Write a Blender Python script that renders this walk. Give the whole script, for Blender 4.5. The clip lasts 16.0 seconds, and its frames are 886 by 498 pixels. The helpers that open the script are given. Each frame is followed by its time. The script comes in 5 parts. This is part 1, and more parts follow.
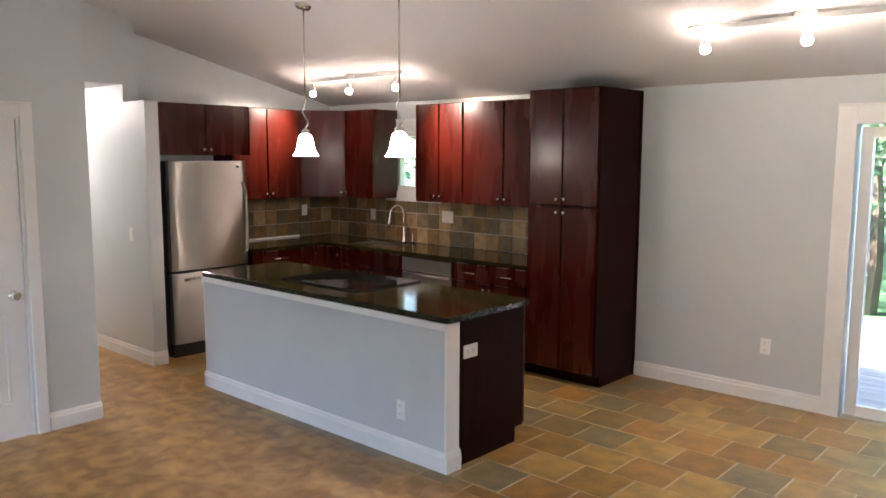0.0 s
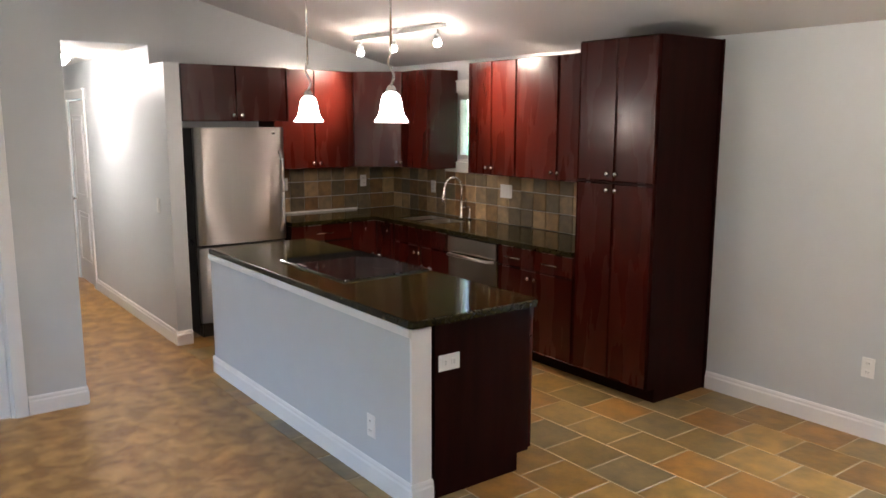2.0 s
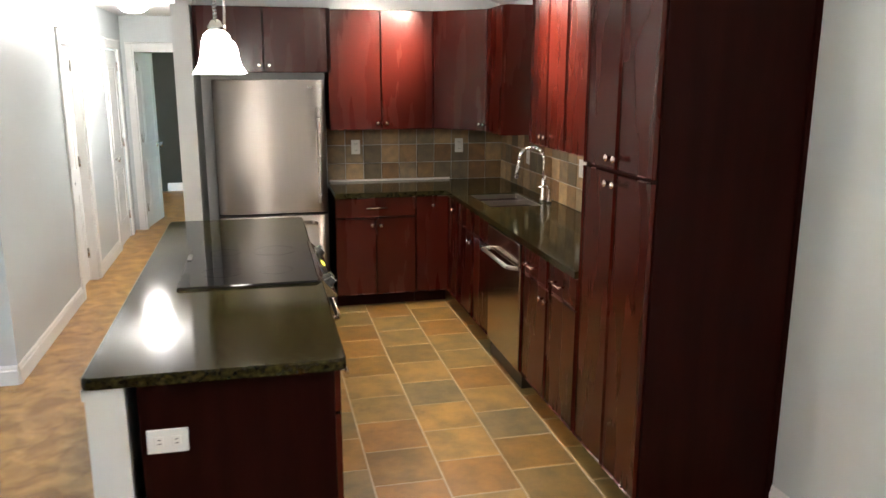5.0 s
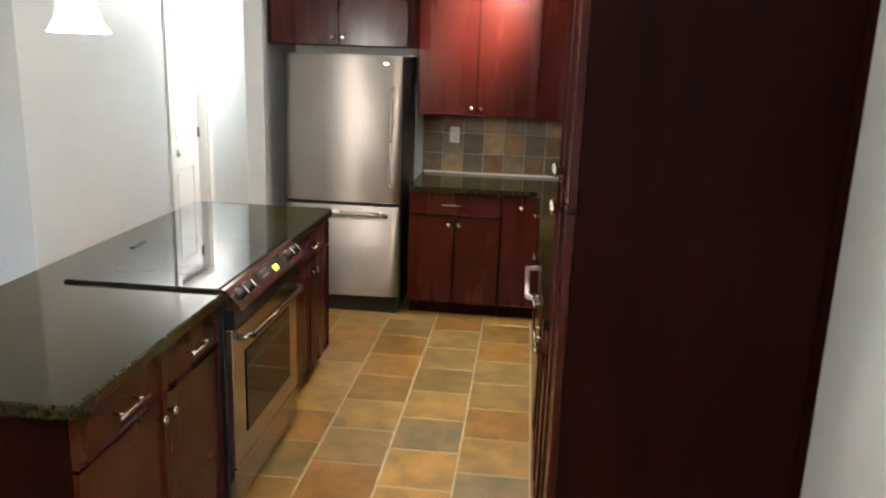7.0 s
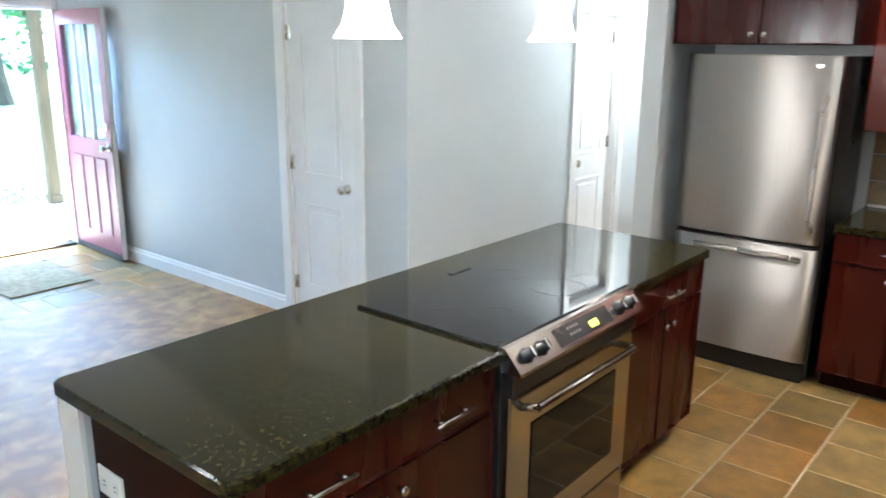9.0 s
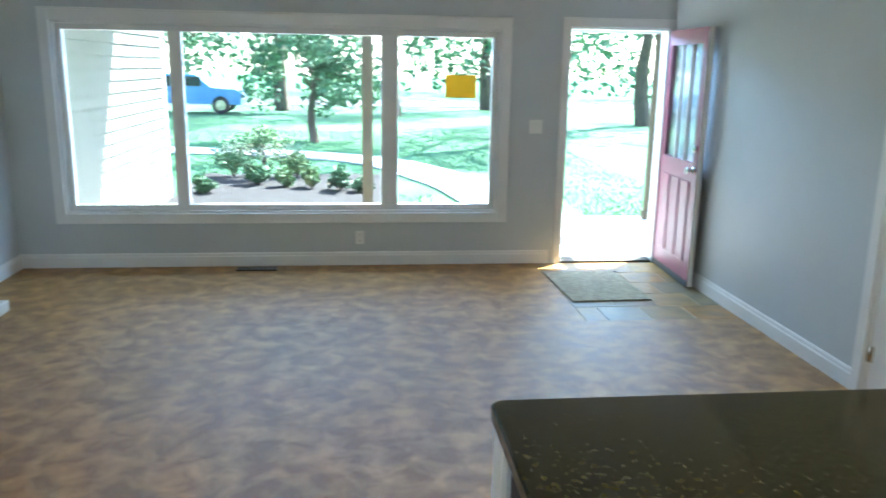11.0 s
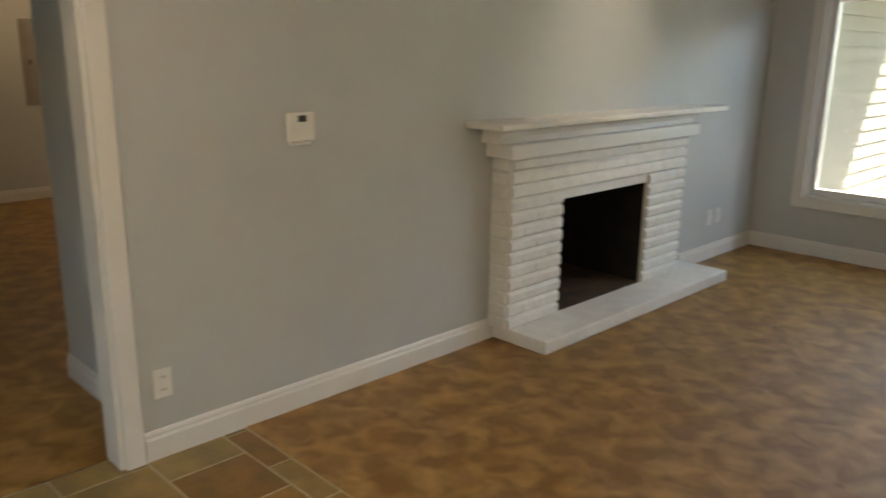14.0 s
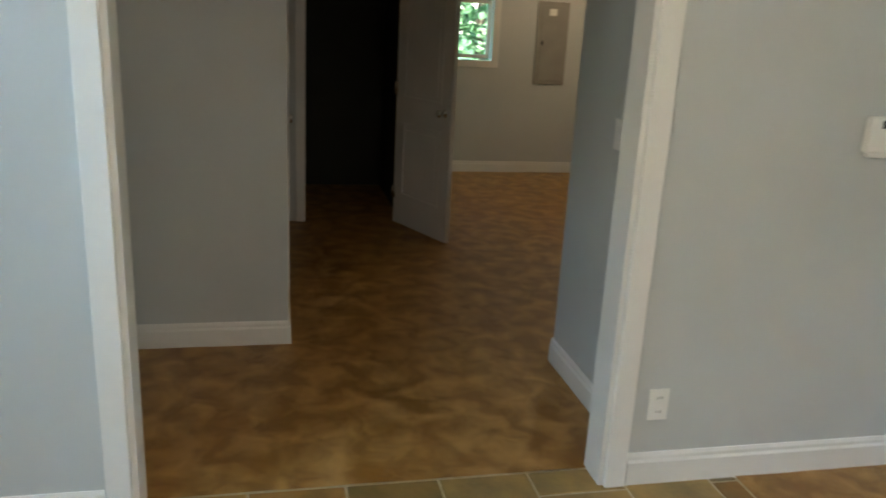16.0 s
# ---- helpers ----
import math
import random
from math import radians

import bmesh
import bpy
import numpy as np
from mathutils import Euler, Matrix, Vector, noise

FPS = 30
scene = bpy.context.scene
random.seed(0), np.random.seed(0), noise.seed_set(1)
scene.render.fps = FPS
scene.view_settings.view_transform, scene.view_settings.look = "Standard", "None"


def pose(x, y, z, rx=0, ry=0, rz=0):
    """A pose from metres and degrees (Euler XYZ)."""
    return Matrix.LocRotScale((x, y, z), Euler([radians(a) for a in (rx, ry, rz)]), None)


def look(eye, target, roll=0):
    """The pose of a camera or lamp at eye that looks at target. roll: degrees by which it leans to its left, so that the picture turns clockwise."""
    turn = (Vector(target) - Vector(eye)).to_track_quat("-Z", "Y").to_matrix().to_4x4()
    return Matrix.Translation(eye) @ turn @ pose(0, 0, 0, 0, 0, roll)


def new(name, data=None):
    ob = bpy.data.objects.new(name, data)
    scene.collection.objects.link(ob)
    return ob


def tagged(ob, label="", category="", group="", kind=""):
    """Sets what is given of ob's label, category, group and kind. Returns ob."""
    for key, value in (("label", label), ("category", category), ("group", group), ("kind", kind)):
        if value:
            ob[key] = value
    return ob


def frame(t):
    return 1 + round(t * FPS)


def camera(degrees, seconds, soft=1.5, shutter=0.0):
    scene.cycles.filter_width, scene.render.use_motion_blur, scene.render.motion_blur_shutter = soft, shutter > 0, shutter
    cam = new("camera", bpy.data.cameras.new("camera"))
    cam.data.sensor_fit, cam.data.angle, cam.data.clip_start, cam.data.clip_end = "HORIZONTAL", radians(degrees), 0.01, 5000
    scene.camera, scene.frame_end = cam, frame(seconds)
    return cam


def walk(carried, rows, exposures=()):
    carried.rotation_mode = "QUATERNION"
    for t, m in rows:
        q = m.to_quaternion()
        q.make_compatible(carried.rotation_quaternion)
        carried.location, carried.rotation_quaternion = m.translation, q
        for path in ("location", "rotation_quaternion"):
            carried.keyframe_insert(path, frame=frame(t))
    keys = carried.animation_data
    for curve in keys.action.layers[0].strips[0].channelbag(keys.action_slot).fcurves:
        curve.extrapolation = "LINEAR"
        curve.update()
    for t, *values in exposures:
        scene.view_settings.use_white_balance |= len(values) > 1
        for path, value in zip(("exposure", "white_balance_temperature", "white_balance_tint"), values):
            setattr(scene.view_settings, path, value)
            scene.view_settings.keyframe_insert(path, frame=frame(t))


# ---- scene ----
cam = camera(59.3, 16.0, shutter=0.4)
EXPOSURES = [(0, 3.85, 6350, 21), (3, 4.05, 6200, 17), (5.5, 4.5, 6000, 10), (7.5, 4.5, 5900, 9), (9, 4.55, 5300, 6), (10, 4.25, 5000, 2), (12.5, 3.05, 6800, 4), (14.5, 3.2, 7900, 14), (16, 3.5, 6500, 6)]
PATH = [
    (0, (0.393, -0.315, 1.818), (-0.935, 1.161, 1.576), 0.2),
    (0.5, (0.413, -0.179, 1.806), (-0.947, 1.258, 1.512), -0.7),
    (1, (0.386, 0.116, 1.798), (-1.034, 1.493, 1.507), 0.6),
    (1.5, (0.375, 0.479, 1.809), (-1.124, 1.773, 1.531), -0.4),
    (2, (0.383, 0.935, 1.813), (-1.198, 2.116, 1.486), 0.1),
    (2.5, (0.292, 1.374, 1.798), (-1.362, 2.43, 1.413), 0.6),
    (3, (0.227, 1.803, 1.778), (-1.486, 2.753, 1.375), -0.1),
    (3.2, (0.216, 1.977, 1.768), (-1.512, 2.877, 1.315), 2.0),
    (5.3, (-0.149, 3.622, 1.817), (-2.064, 3.997, 1.377), 1.4),
    (5.5, (-0.211, 3.758, 1.799), (-2.133, 4.084, 1.354), 2.9),
    (6, (-0.401, 4.199, 1.755), (-2.355, 4.265, 1.333), 0.3),
    (6.5, (-0.576, 4.554, 1.77), (-2.495, 4.553, 1.207), 0.9),
    (7, (-0.8, 4.706, 1.776), (-2.73, 4.509, 1.288), 2.0),
    (7.5, (-1.027, 4.836, 1.794), (-2.937, 4.456, 1.342), 1.2),
    (8, (-1.255, 4.962, 1.788), (-3.054, 4.268, 1.258), -0.1),
    (8.5, (-1.467, 4.933, 1.773), (-3.067, 3.859, 1.238), -0.8),
    (9, (-1.623, 4.882, 1.785), (-3.111, 3.646, 1.277), 0.5),
    (9.5, (-1.737, 4.847, 1.774), (-3.016, 3.402, 1.248), -0.6),
    (10, (-1.871, 4.887, 1.791), (-2.826, 3.192, 1.327), 0.6),
    (10.2, (-1.934, 4.844, 1.78), (-2.711, 3.064, 1.303), 0.8),
    (12.3, (-2.179, 4.376, 1.644), (-1.661, 2.499, 1.191), 2.1),
    (12.5, (-2.176, 4.353, 1.643), (-1.518, 2.521, 1.185), 2.2),
    (13, (-2.165, 4.316, 1.627), (-1.263, 2.592, 1.163), 2.0),
    (13.5, (-2.096, 4.296, 1.592), (-0.964, 2.718, 1.112), 1.4),
    (14, (-2.034, 4.291, 1.582), (-0.658, 2.929, 1.08), 0.8),
    (14.5, (-1.913, 4.318, 1.565), (-0.348, 3.182, 1.052), 1.4),
    (15, (-1.77, 4.367, 1.561), (-0.056, 3.478, 1.041), 1.1),
    (15.5, (-1.644, 4.414, 1.532), (0.169, 3.752, 1.008), 2.1),
    (16, (-1.513, 4.385, 1.536), (0.361, 3.965, 0.978), 3.0),
]
walk(cam, [(t, look(eye, target, roll)) for t, eye, target, roll in PATH], EXPOSURES)

# ---- plan (metres) ----
N, S, E, C, W = 5.445, -2.05, 0.703, -4.82, -6.52
EAVE, SLOPE = 2.35, 0.24
RIDGE = (N + S) / 2
HS, HN, HX = 1.967, 2.87, -6.15          # hallway: south face, north face, header
HEND, HTOP = -9.5, 2.40
CARPET = 2.76                            # edge between carpet and tile
CTR = 0.914


def ceil_z(y):
    return EAVE + SLOPE * (min(N - y, y - S))


# ---- world and lights ----
world = bpy.data.worlds.new("sky")
scene.world = world
world.use_nodes = True
wn = world.node_tree.nodes
sky = wn.new("ShaderNodeTexSky")
sky.sky_type = "NISHITA"
sky.sun_disc = False
sky.sun_elevation = radians(50)
sky.sun_rotation = radians(232)
wn["Background"].inputs["Strength"].default_value = 0.12
world.node_tree.links.new(sky.outputs[0], wn["Background"].inputs[0])
sun_data = bpy.data.lights.new("sun", "SUN")
sun_data.energy, sun_data.angle, sun_data.color = 4.6, radians(0.5), (1.0, 0.95, 0.86)
sun = new("sun", sun_data)
sun.matrix_world = look((-20, -16, 30), (0, 0, 0))


def point_lamp(name, at, power, color, size=0.04):
    d = bpy.data.lights.new(name, "POINT")
    d.energy, d.color, d.shadow_soft_size = power, color, size
    ob = new(name, d)
    ob.location = at
    return ob


def spot_lamp(name, eye, target, power, color, angle=70):
    d = bpy.data.lights.new(name, "SPOT")
    d.energy, d.color, d.spot_size, d.spot_blend, d.shadow_soft_size = power, color, radians(angle), 1.0, 0.05
    ob = new(name, d)
    ob.matrix_world = look(eye, target)
    return ob


def sky_lamp(name, eye, target, sx, sy, power):
    """Unseen lamp added above an opening, standing in for soft daylight under the eaves."""
    d = bpy.data.lights.new(name, "AREA")
    d.shape, d.size, d.size_y, d.energy, d.color = "RECTANGLE", sx, sy, power, (0.44, 0.68, 1.0)
    ob = new(name, d)
    ob.matrix_world = look(eye, target)
    return ob


sky_lamp("window_daylight_fill", (-1.5, -3.02, 2.20), (-1.5, -1.75, 1.72), 3.4, 0.18, 3.6)
sky_lamp("door_daylight_fill", (-4.3, -2.95, 2.24), (-3.8, -1.2, 1.70), 1.0, 0.18, 7)
sky_lamp("patio_daylight_fill", (-0.32, N + 0.72, 2.24), (-0.32, N - 0.3, 1.50), 1.5, 0.22, 2.5)

WARM = (1.0, 0.80, 0.60)


for i, px in enumerate((-4.19, -3.22)):
    point_lamp("pendant_bulb", (px, 3.275, 1.782), 1.2, WARM, 0.05)
for bx, aim, watts, cone in ((-5.75, (W + 0.2, 4.35, 1.95), 17, 74), (-5.22, (-5.0, 4.3, 0.0), 5.5, 105), (-4.6, (-4.3, N - 0.2, 1.95), 17, 78)):
    spot_lamp("track_bulb", (bx, 4.60, 2.36), aim, watts, WARM, cone)
    point_lamp("track_glow", (bx, 4.60, 2.41), 1.1, WARM)
for bx in (-1.67, -1.08, -0.5):
    if bx > -0.6:
        spot_lamp("track_bulb", (bx, 4.36, 2.50), (E, 2.35, 0.85), 5.0, WARM, 64)
    else:
        spot_lamp("track_bulb", (bx, 4.36, 2.50), (bx, 4.0, 0.0), 4.6, WARM, 125)
    point_lamp("track_glow", (bx, 4.36, 2.53), 0.9, WARM)
point_lamp("hall_bulb", (-7.4, 2.42, 2.25), 2.7, (1.0, 0.9, 0.78), 0.1)
spot_lamp("mantel_spot", (-0.25, 0.32, 2.80), (0.68, 0.32, 1.65), 4.0, (1.0, 0.87, 0.70), 56)
# Added lamp without a fixture, warms the far room.
point_lamp("far_room_fill", (5.2, 1.4, 2.2), 1.8, (1.0, 0.72, 0.45), 0.1)

# ---- materials ----


def mat(name, color, rough=0.5, metal=0.0, var=0.12, scale=6.0, fine=60.0, bump=0.05, bump_scale=80.0, random=0.0,
        second=None, spec=0.5, coat=0.0, stretch=(1, 1, 1), warp=0.0, contrast=(0.35, 0.65), rough_var=0.08, dist=0.01):
    m = bpy.data.materials.new(name)
    m.use_nodes = True
    nt = m.node_tree
    nd, ln = nt.nodes, nt.links
    b = nd["Principled BSDF"]
    b.inputs["Roughness"].default_value = rough
    b.inputs["Metallic"].default_value = metal
    b.inputs["Specular IOR Level"].default_value = spec
    b.inputs["Coat Weight"].default_value = coat
    b.inputs["Coat Roughness"].default_value = 0.12
    tc = nd.new("ShaderNodeTexCoord")
    mp = nd.new("ShaderNodeMapping")
    mp.inputs["Scale"].default_value = stretch
    ln.new(tc.outputs["Object"], mp.inputs["Vector"])
    vec = mp.outputs["Vector"]
    info = nd.new("ShaderNodeObjectInfo")
    add = nd.new("ShaderNodeVectorMath")
    add.operation = "MULTIPLY_ADD"
    if random > 0:
        ln.new(info.outputs["Random"], add.inputs[0])
        add.inputs[1].default_value = (37.0, 19.0, 53.0)
        ln.new(vec, add.inputs[2])
        vec = add.outputs[0]
    n1 = nd.new("ShaderNodeTexNoise")
    n1.inputs["Scale"].default_value = scale
    n1.inputs["Detail"].default_value = 5
    n1.inputs["Distortion"].default_value = warp
    ln.new(vec, n1.inputs["Vector"])
    n2 = nd.new("ShaderNodeTexNoise")
    n2.inputs["Scale"].default_value = fine
    n2.inputs["Detail"].default_value = 3
    ln.new(vec, n2.inputs["Vector"])
    ramp = nd.new("ShaderNodeMapRange")
    ramp.inputs["From Min"].default_value, ramp.inputs["From Max"].default_value = contrast
    ln.new(n1.outputs["Fac"], ramp.inputs["Value"])
    sec = second or tuple(min(1, c * (1 + var)) for c in color)
    dark = color if second else tuple(c * (1 - var) for c in color)
    mix = nd.new("ShaderNodeMix")
    mix.data_type = "RGBA"
    mix.inputs["A"].default_value, mix.inputs["B"].default_value = (*dark, 1), (*sec, 1)
    ln.new(ramp.outputs["Result"], mix.inputs["Factor"])
    hsv = nd.new("ShaderNodeHueSaturation")
    ln.new(mix.outputs["Result"], hsv.inputs["Color"])
    val = nd.new("ShaderNodeMapRange")
    val.inputs["To Min"].default_value, val.inputs["To Max"].default_value = 1 - var * 0.6, 1 + var * 0.6
    ln.new(n2.outputs["Fac"], val.inputs["Value"])
    if random > 0:
        rr = nd.new("ShaderNodeMapRange")
        rr.inputs["To Min"].default_value, rr.inputs["To Max"].default_value = 1 - random, 1 + random
        ln.new(info.outputs["Random"], rr.inputs["Value"])
        mul = nd.new("ShaderNodeMath")
        mul.operation = "MULTIPLY"
        ln.new(val.outputs["Result"], mul.inputs[0])
        ln.new(rr.outputs["Result"], mul.inputs[1])
        ln.new(mul.outputs[0], hsv.inputs["Value"])
    else:
        ln.new(val.outputs["Result"], hsv.inputs["Value"])
    ln.new(hsv.outputs["Color"], b.inputs["Base Color"])
    rv = nd.new("ShaderNodeMapRange")
    rv.inputs["To Min"].default_value, rv.inputs["To Max"].default_value = max(0.02, rough - rough_var), min(1, rough + rough_var)
    ln.new(n1.outputs["Fac"], rv.inputs["Value"])
    ln.new(rv.outputs["Result"], b.inputs["Roughness"])
    if bump > 0:
        n3 = nd.new("ShaderNodeTexNoise")
        n3.inputs["Scale"].default_value = bump_scale
        n3.inputs["Detail"].default_value = 4
        ln.new(vec, n3.inputs["Vector"])
        bp = nd.new("ShaderNodeBump")
        bp.inputs["Strength"].default_value = bump
        bp.inputs["Distance"].default_value = dist
        ln.new(n3.outputs["Fac"], bp.inputs["Height"])
        ln.new(bp.outputs["Normal"], b.inputs["Normal"])
    return m


def hue_tiles(m, colors):
    """Give each piece one of several stone colours by the object's random number."""
    nt = m.node_tree
    nd, ln = nt.nodes, nt.links
    info = nd.new("ShaderNodeObjectInfo")
    cr = nd.new("ShaderNodeValToRGB")
    cr.color_ramp.interpolation = "CONSTANT"
    els = cr.color_ramp.elements
    while len(els) < len(colors):
        els.new(0.5)
    for i, c in enumerate(colors):
        els[i].position = i / len(colors)
        els[i].color = (*c, 1)
    ln.new(info.outputs["Random"], cr.inputs["Fac"])
    mx = [n for n in nd if n.bl_idname == "ShaderNodeMix"][0]
    mul = nd.new("ShaderNodeMix")
    mul.data_type, mul.blend_type = "RGBA", "MULTIPLY"
    mul.inputs["Factor"].default_value = 1.0
    ln.new(cr.outputs["Color"], mul.inputs["A"])
    ln.new(mx.outputs["Result"], mul.inputs["B"])
    hs = [n for n in nd if n.bl_idname == "ShaderNodeHueSaturation"][0]
    ln.new(mul.outputs["Result"], hs.inputs["Color"])
    return m


def glow(name, color, strength, rough=0.4):
    m = bpy.data.materials.new(name)
    m.use_nodes = True
    b = m.node_tree.nodes["Principled BSDF"]
    b.inputs["Base Color"].default_value = (*color, 1)
    b.inputs["Roughness"].default_value = rough
    b.inputs["Emission Color"].default_value = (*color, 1)
    b.inputs["Emission Strength"].default_value = strength
    return m


def clear_glass(name):
    m = bpy.data.materials.new(name)
    m.use_nodes = True
    b = m.node_tree.nodes["Principled BSDF"]
    b.inputs["Base Color"].default_value = (0.97, 0.99, 0.98, 1)
    b.inputs["Roughness"].default_value = 0.0
    b.inputs["IOR"].default_value = 1.45
    b.inputs["Transmission Weight"].default_value = 1.0
    return m


WALL = mat("grey_wall_paint", (0.53, 0.56, 0.565), 0.48, var=0.03, scale=1.2, fine=9, bump=0.08, bump_scale=160, dist=0.002)
# Near-black tone puts the gloom of the unlit bedroom and closet into the colour.
UNLITWALL = mat("unlit_green_black_wall", (0.014, 0.017, 0.010), 0.7, var=0.05, scale=1.5, bump=0.05)
CEIL = mat("white_ceiling_paint", (0.74, 0.72, 0.70), 0.8, var=0.03, scale=1.0, bump=0.12, bump_scale=120, dist=0.003)
TRIM = mat("white_trim_paint", (0.76, 0.76, 0.74), 0.35, var=0.03, scale=3, bump=0.03, bump_scale=60, dist=0.002)
DOORW = mat("white_door_paint", (0.78, 0.78, 0.77), 0.4, var=0.03, scale=3, bump=0.05, bump_scale=90, dist=0.002)
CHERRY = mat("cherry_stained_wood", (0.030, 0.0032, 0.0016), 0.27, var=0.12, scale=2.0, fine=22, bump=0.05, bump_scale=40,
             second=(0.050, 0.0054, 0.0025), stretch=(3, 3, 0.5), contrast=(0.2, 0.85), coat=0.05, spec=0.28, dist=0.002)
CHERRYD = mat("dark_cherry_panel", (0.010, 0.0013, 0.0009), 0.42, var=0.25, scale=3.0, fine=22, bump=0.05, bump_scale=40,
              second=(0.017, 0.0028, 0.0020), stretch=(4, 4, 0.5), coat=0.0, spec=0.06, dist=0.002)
GRANITE = mat("dark_green_granite", (0.0065, 0.0058, 0.0026), 0.09, var=0.6, scale=60, fine=140, bump=0.0, second=(0.042, 0.036, 0.010),
              contrast=(0.40, 0.71), rough_var=0.03, spec=0.22, warp=0.0)
STEEL = mat("brushed_stainless_steel", (0.52, 0.50, 0.47), 0.50, 1.0, var=0.06, scale=2.2, fine=90, bump=0.05, bump_scale=180,
            stretch=(1, 1, 0.03), dist=0.001)
STEEL.node_tree.nodes["Principled BSDF"].inputs["Anisotropic"].default_value = 0.95
STEEL.node_tree.nodes["Principled BSDF"].inputs["Anisotropic Rotation"].default_value = 0.25
RANGESTEEL = mat("smooth_stainless_steel", (0.40, 0.37, 0.33), 0.2, 1.0, var=0.06, scale=2.2, fine=90, bump=0.02, bump_scale=180, dist=0.001)
CHROME = mat("satin_nickel", (0.72, 0.70, 0.66), 0.2, 1.0, var=0.05, bump=0.0)
BLACKG = mat("black_cooktop_glass", (0.008, 0.008, 0.008), 0.04, var=0.2, scale=20, bump=0.0, rough_var=0.02, spec=0.22)
BLACK = mat("black_enamel", (0.012, 0.012, 0.012), 0.3, var=0.2, bump=0.03)
SOOT = mat("sooty_firebrick", (0.010, 0.009, 0.008), 0.95, var=0.4, scale=8, bump=0.5, bump_scale=30)
ASHFL = mat("brown_firebox_floor", (0.055, 0.034, 0.018), 0.9, var=0.35, scale=9, bump=0.4, bump_scale=40)
BRICKW = mat("white_painted_brick", (0.78, 0.77, 0.73), 0.5, var=0.05, scale=9, fine=50, bump=0.6, bump_scale=26, random=0.012, dist=0.012)
PLATE = mat("white_plastic_plate", (0.80, 0.80, 0.77), 0.35, var=0.02, bump=0.0)
SLOT = mat("dark_slot", (0.05, 0.05, 0.05), 0.5, var=0.1, bump=0.0)
CARPETM = mat("tan_plush_carpet", (0.215, 0.096, 0.010), 0.40, var=0.24, scale=7.5, warp=0.45, fine=34, bump=0.5, bump_scale=300,
              second=(0.46, 0.265, 0.085), contrast=(0.38, 0.68), dist=0.005, spec=0.55, rough_var=0.12)
SLATE = hue_tiles(mat("slate_floor_tile", (0.72, 0.72, 0.72), 0.36, var=0.2, scale=7, fine=34, bump=0.45, bump_scale=16, random=0.15,
                      second=(1.25, 1.15, 1.0), dist=0.006),
                  [(0.29, 0.175, 0.045), (0.26, 0.14, 0.034), (0.22, 0.155, 0.055), (0.33, 0.22, 0.075), (0.20, 0.16, 0.08), (0.29, 0.16, 0.042), (0.26, 0.185, 0.07), (0.26, 0.145, 0.038), (0.31, 0.20, 0.06)])
SPLASH = hue_tiles(mat("slate_wall_tile", (0.75, 0.75, 0.75), 0.5, var=0.25, scale=14, fine=60, bump=0.5, bump_scale=35, random=0.25,
                       second=(1.2, 1.12, 1.0), dist=0.006),
                   [(0.25, 0.16, 0.070), (0.16, 0.13, 0.082), (0.29, 0.19, 0.090), (0.20, 0.115, 0.050), (0.21, 0.165, 0.105), (0.31, 0.225, 0.125)])
GROUT = mat("grey_grout", (0.47, 0.39, 0.28), 0.9, var=0.12, scale=30, bump=0.3)
GLASS = clear_glass("window_glass")
SHADE = glow("lit_frosted_glass_shade", (1.0, 0.93, 0.84), 2.2)
BULB = glow("lit_bulb", (1.0, 0.93, 0.82), 6.0)
HALLGLASS = glow("lit_hall_globe", (1.0, 0.95, 0.86), 4.0)
YELLOW = mat("yellow_paper", (0.70, 0.50, 0.08), 0.7, var=0.05, bump=0.0)
yt = YELLOW.node_tree
tr_node, mix_node = yt.nodes.new("ShaderNodeBsdfTranslucent"), yt.nodes.new("ShaderNodeMixShader")
tr_node.inputs["Color"].default_value = (0.70, 0.50, 0.08, 1)
yt.links.new(yt.nodes["Principled BSDF"].outputs[0], mix_node.inputs[1])
yt.links.new(tr_node.outputs[0], mix_node.inputs[2])
yt.links.new(mix_node.outputs[0], yt.nodes["Material Output"].inputs["Surface"])
MAUVE = mat("mauve_painted_door", (0.23, 0.055, 0.10), 0.4, var=0.1, bump=0.05)
MATW = mat("straw_doormat", (0.36, 0.31, 0.20), 0.95, var=0.2, scale=20, fine=150, bump=0.8, bump_scale=200)
GREYPANEL = mat("grey_steel_panel", (0.28, 0.27, 0.25), 0.5, var=0.06, bump=0.02)
RINGM = mat("faint_burner_print", (0.014, 0.014, 0.014), 0.2, var=0.1, bump=0.0)
DISPLAY = glow("yellow_lit_display", (0.9, 0.75, 0.05), 0.2)
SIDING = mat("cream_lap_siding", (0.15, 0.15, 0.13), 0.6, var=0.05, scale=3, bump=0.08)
POSTW = mat("brown_stained_post", (0.050, 0.038, 0.016), 0.7, var=0.25, scale=5, stretch=(4, 4, 0.5), bump=0.2)
CONCRETE = mat("pale_concrete", (0.50, 0.48, 0.45), 0.85, var=0.1, scale=4, bump=0.3)
GRASSM = mat("lawn_grass", (0.030, 0.10, 0.034), 0.9, var=0.35, scale=0.8, fine=12, bump=0.8, bump_scale=60, second=(0.075, 0.19, 0.07), dist=0.04)
BLADE = mat("grass_blade", (0.04, 0.13, 0.042), 0.7, var=0.3, scale=1.5, bump=0.0, second=(0.085, 0.21, 0.08))
MULCH = mat("dark_mulch", (0.020, 0.017, 0.015), 0.95, var=0.4, scale=14, bump=1.0, bump_scale=50, dist=0.03)
BARK = mat("tree_bark", (0.09, 0.065, 0.045), 0.9, var=0.3, scale=6, stretch=(3, 3, 0.6), bump=0.8, bump_scale=18, dist=0.03)
